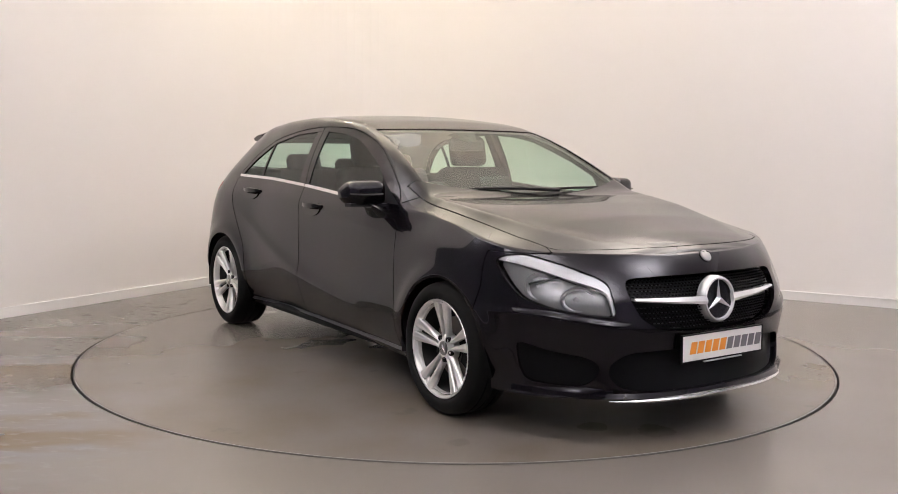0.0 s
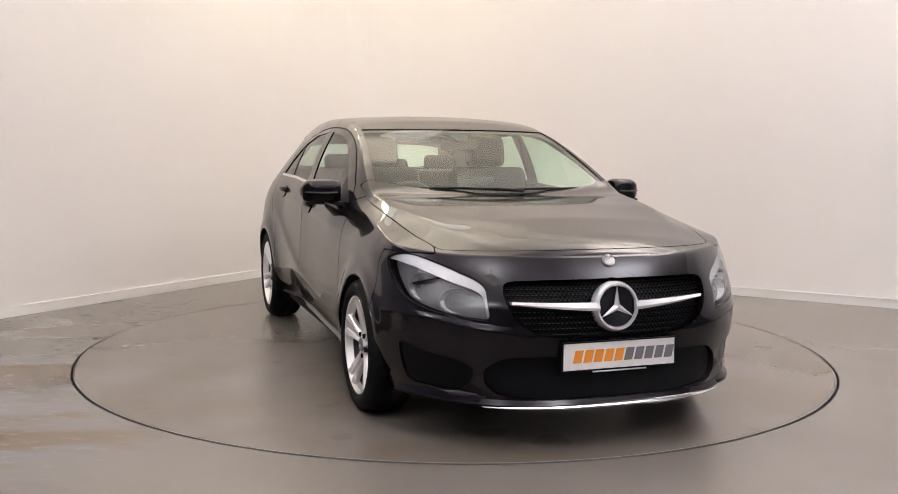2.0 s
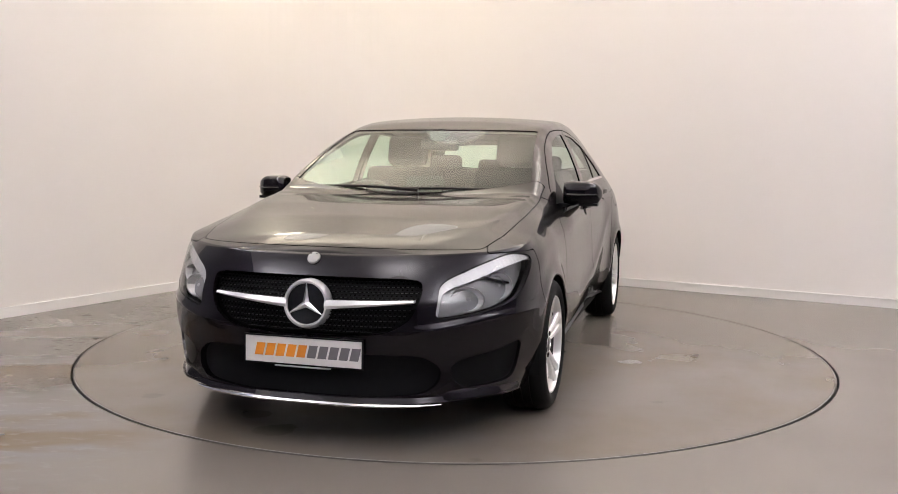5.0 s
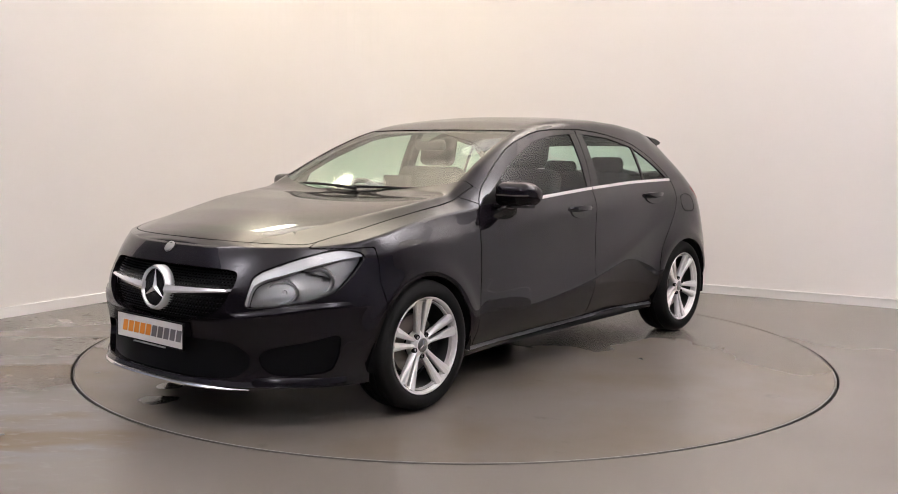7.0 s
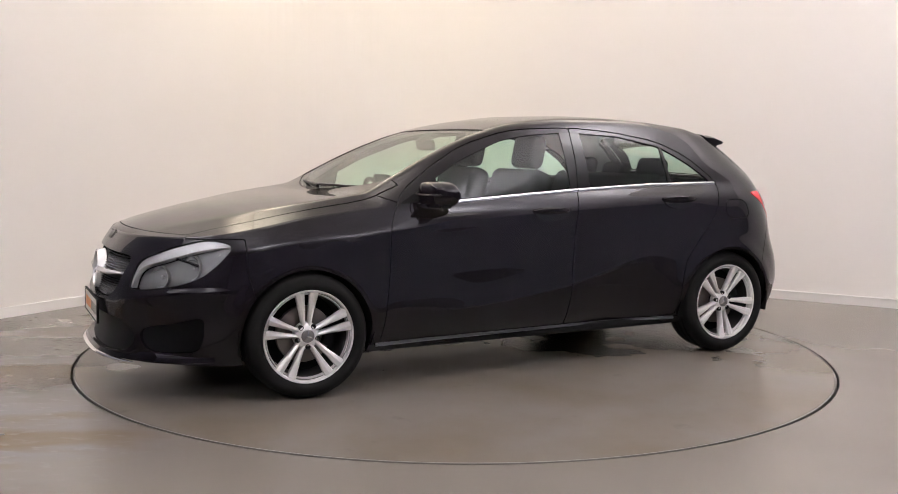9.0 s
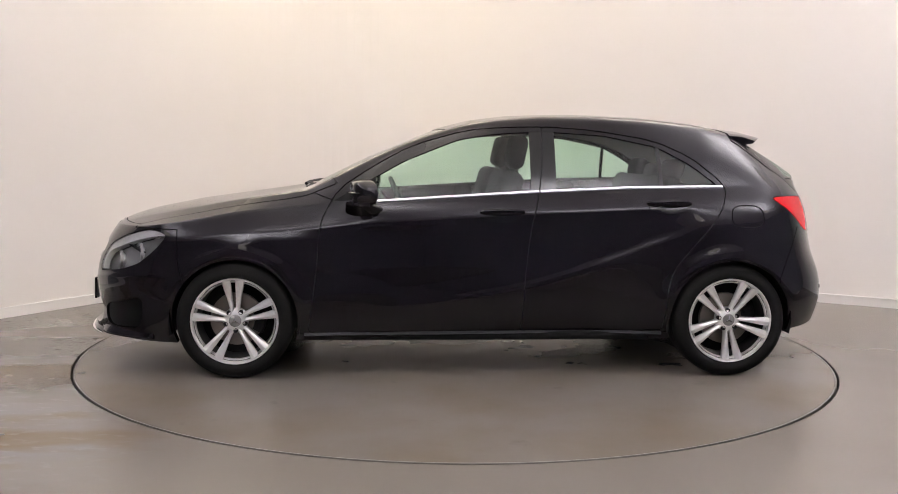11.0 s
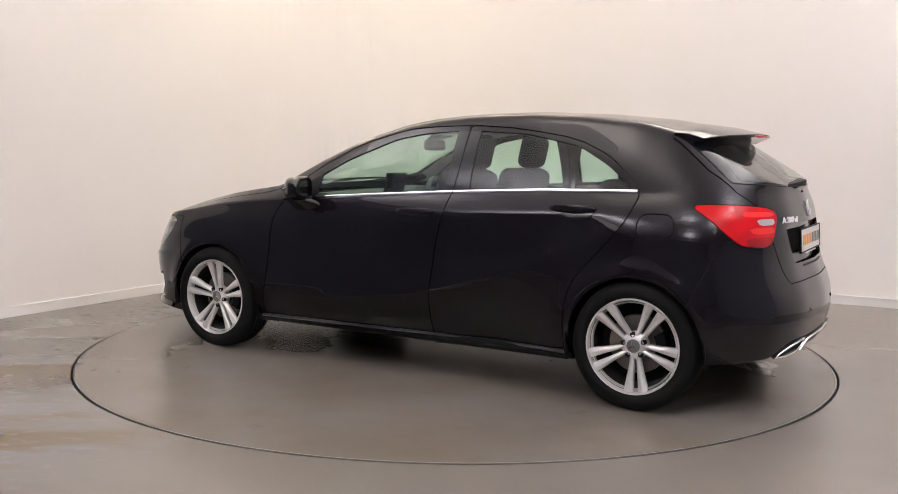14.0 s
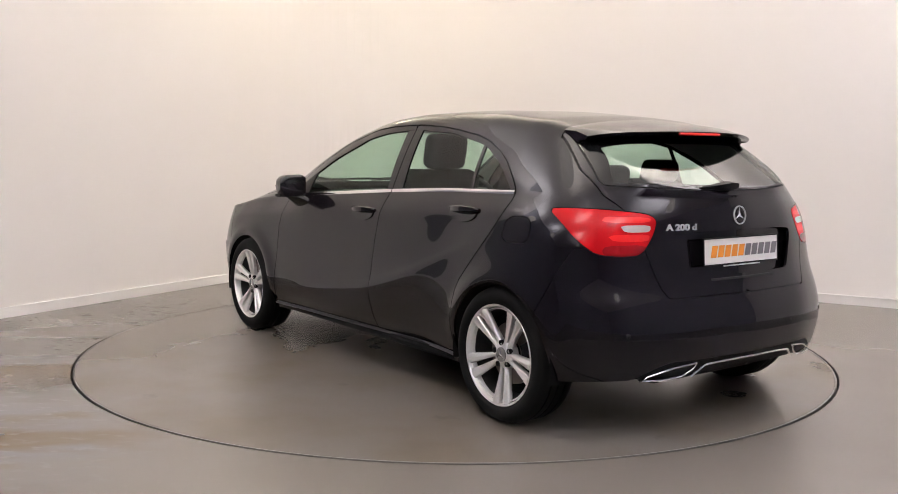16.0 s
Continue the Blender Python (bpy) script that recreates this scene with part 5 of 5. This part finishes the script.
def build_inside(car):
    build_seat(car, 0.02, 0.37)
    build_seat(car, 0.02, -0.37)
    bench = new("rear_bench")
    bench.parent = car
    bm = bmesh.new()
    box(bm, (0.48, 1.20, 0.16), (-0.68, 0, 0.56), bevel=0.05, seg=3)
    part("cushion", bm, M_FABRIC, bench, smooth=True)
    bm = bmesh.new()
    box(bm, (0.15, 1.20, 0.60), (-1.02, 0, 0.80), Matrix.Rotation(radians(-20), 4, "Y"), 0.05, 3)
    part("backrest", bm, M_FABRIC, bench, smooth=True)
    for y in (-0.38, 0.0, 0.38):
        bm = bmesh.new()
        box(bm, (0.09, 0.25, 0.13), (-1.15, y, 1.13 if y else 1.10), Matrix.Rotation(radians(-15), 4, "Y"), 0.04, 3)
        part("headrest", bm, M_FABRIC, bench, smooth=True)
    bm = bmesh.new()
    box(bm, (0.45, 1.10, 0.03), (-1.42, 0, 1.0), bevel=0.01)
    part("parcel_shelf", bm, M_DASH, car, "dark parcel shelf")
    # dashboard
    bm = bmesh.new()
    rings = []
    for y in np.linspace(-0.66, 0.66, 27):
        hood = 0.035 * math.exp(-((y + 0.37) / 0.16) ** 2)
        f = 0.98 - 0.14 * (y / 0.66) ** 2
        rings.append([(f, y, 0.955), (f - 0.18, y, 0.972 + hood * 0.5), (0.60, y, 0.955 + hood), (0.55, y, 0.90), (0.60, y, 0.70), (0.70, y, 0.55), (f, y, 0.55)])
    slab(bm, rings)
    part("dashboard", bm, M_DASH, car, "dark grey dashboard", smooth=True)
    bm = bmesh.new()
    box(bm, (0.02, 0.22, 0.13), (0.60, 0.0, 1.02), Matrix.Rotation(radians(-12), 4, "Y"), 0.006)
    part("centre_screen", bm, M_GLOSSBLACK, car, "free-standing black centre screen", smooth=True)
    wheel = new("steering_wheel")
    wheel.parent = car
    wheel.matrix_basis = facing((0.44, -0.37, 0.875), (-0.90, 0, 0.42))
    bm = bmesh.new()
    revolve(bm, [(0.185 + 0.016 * math.cos(a), 0.016 * math.sin(a)) for a in np.linspace(0, 2 * math.pi, 9)[:-1]], 40, "z", closed=True)
    part("steering_rim", bm, M_DASH, wheel, smooth=True)
    bm = bmesh.new()
    box(bm, (0.16, 0.12, 0.05), (0, 0, -0.01), bevel=0.03, seg=3)
    part("steering_boss", bm, M_DASH, wheel, smooth=True)
    for a in (0, 180, 270):
        bm = bmesh.new()
        box(bm, (0.12, 0.03, 0.02), (0.125, 0, 0), bevel=0.006)
        part("steering_spoke", bm, M_DASH, wheel, smooth=True, at=pose(0, 0, 0, 0, 0, a))
    # rear-view mirror and sensor block
    rv = new("rear_view_mirror")
    rv.parent = car
    bm = bmesh.new()
    box(bm, (0.03, 0.235, 0.066), (0.30, 0.0, 1.262), Matrix.Rotation(radians(8), 4, "Y"), 0.018, 4)
    part("mirror_case", bm, M_DASH, rv, smooth=True)
    bm = bmesh.new()
    rings = [[(0.36 - 0.0, -0.03, 1.285), (0.36, 0.03, 1.285), (0.335, 0.03, 1.282), (0.335, -0.03, 1.282)], [(0.27, -0.075, 1.335), (0.27, 0.075, 1.335), (0.20, 0.075, 1.322), (0.20, -0.075, 1.322)]]
    slab(bm, rings)
    part("sensor_block", bm, M_DASH, rv)
    bm = bmesh.new()
    tube(bm, [(0.31, 0, 1.27), (0.30, 0, 1.315)], 0.012, 8)
    part("mirror_stem", bm, M_DASH, rv)
    # floor pan
    bm = bmesh.new()
    box(bm, (2.0, 1.62, 0.05), (0.0, 0, 0.215), bevel=0.02)
    box(bm, (1.0, 1.02, 0.05), (1.40, 0, 0.225), bevel=0.02)
    box(bm, (0.70, 1.02, 0.05), (-1.40, 0, 0.285), bevel=0.02)
    part("floor_pan", bm, M_UNDER, car, "dark underbody")
    bm = bmesh.new()
    box(bm, (0.05, 1.35, 0.72), (0.99, 0, 0.60))
    part("bulkhead", bm, M_UNDER, car)
    # wiper cowl and blades
    bm = bmesh.new()
    rings = []
    for y in np.linspace(-0.64, 0.64, 33):
        x = 1.045 - 0.175 * (y / 0.66) ** 2
        z = 0.998 + 0.004 * (y / 0.64) ** 2
        rings.append([(x + 0.030, y, z - 0.012), (x + 0.012, y, z + 0.002), (x - 0.020, y, z + 0.014), (x - 0.022, y, z - 0.02)])
    slab(bm, rings)
    part("wiper_cowl", bm, M_BLACK, car, "black cowl strip below the windscreen", smooth=True)
    for y0, y1, k in ((0.10, -0.50, 0.030), (0.58, 0.02, 0.022)):
        bm = bmesh.new()
        pts = []
        for i in range(13):
            s = i / 12
            y = y0 + (y1 - y0) * s
            x = 1.040 - 0.175 * (y / 0.66) ** 2 - 0.004 - k * math.sin(math.pi * s * 0.8)
            zz = 1.018 + (1.045 - 0.175 * (y / 0.66) ** 2 - x) * 0.44
            pts.append((x, y, zz))
        tube(bm, pts, [0.010] * 4 + [0.007] * 9, 8)
        part("wiper", bm, M_BLACK, car, "black windscreen wiper", smooth=True)


def build_car():
    car = new("hatchback_car")
    tagged(car, "dark metallic five-door hatchback car parked on the turntable", "car")
    b, sheets = build_shell(car)
    for x, lead in ((1.3495, 2.0), (-1.3495, 186.0)):
        for side in (1, -1):
            build_wheel(car, x, side, lead)
    build_front(car, b)
    build_sides(car, b)
    build_rear(car, b)
    build_inside(car)
    return car, b, sheets


# ---------------------------------------------------------------- build
floor = build_room()
build_lamps()
turntable = build_turntable()
car, shell, sheets = build_car()

# turning of the table: seconds and degrees
TURNS = [(0.0, -55.26), (0.5, -56.53), (1.0, -59.55), (1.5, -63.97), (2.0, -69.99), (2.5, -75.78), (3.0, -81.85), (3.5, -87.71), (4.0, -93.75), (4.6, -100.8), (5.2, -107.9), (5.8, -114.9),
         (6.3, -120.8), (7.0, -129.2), (7.5, -135.0), (8.0, -141.0), (8.5, -146.75), (9.0, -152.6), (9.5, -158.4), (10.0, -164.2), (10.5, -170.0), (11.0, -175.8), (11.5, -181.55), (12.0, -187.2),
         (12.5, -192.8), (13.0, -198.55), (13.5, -204.3), (14.0, -210.2), (14.5, -215.95), (15.0, -221.8), (15.5, -227.55), (16.0, -233.5)]


def motions():
    spot = pose(-0.1134, -0.051, 0.0)
    walk(turntable, [(t, pose(0, 0, 0, 0, 0, a)) for t, a in TURNS])
    walk(car, [(t, pose(0, 0, 0, 0, 0, a) @ spot) for t, a in TURNS])


motions()
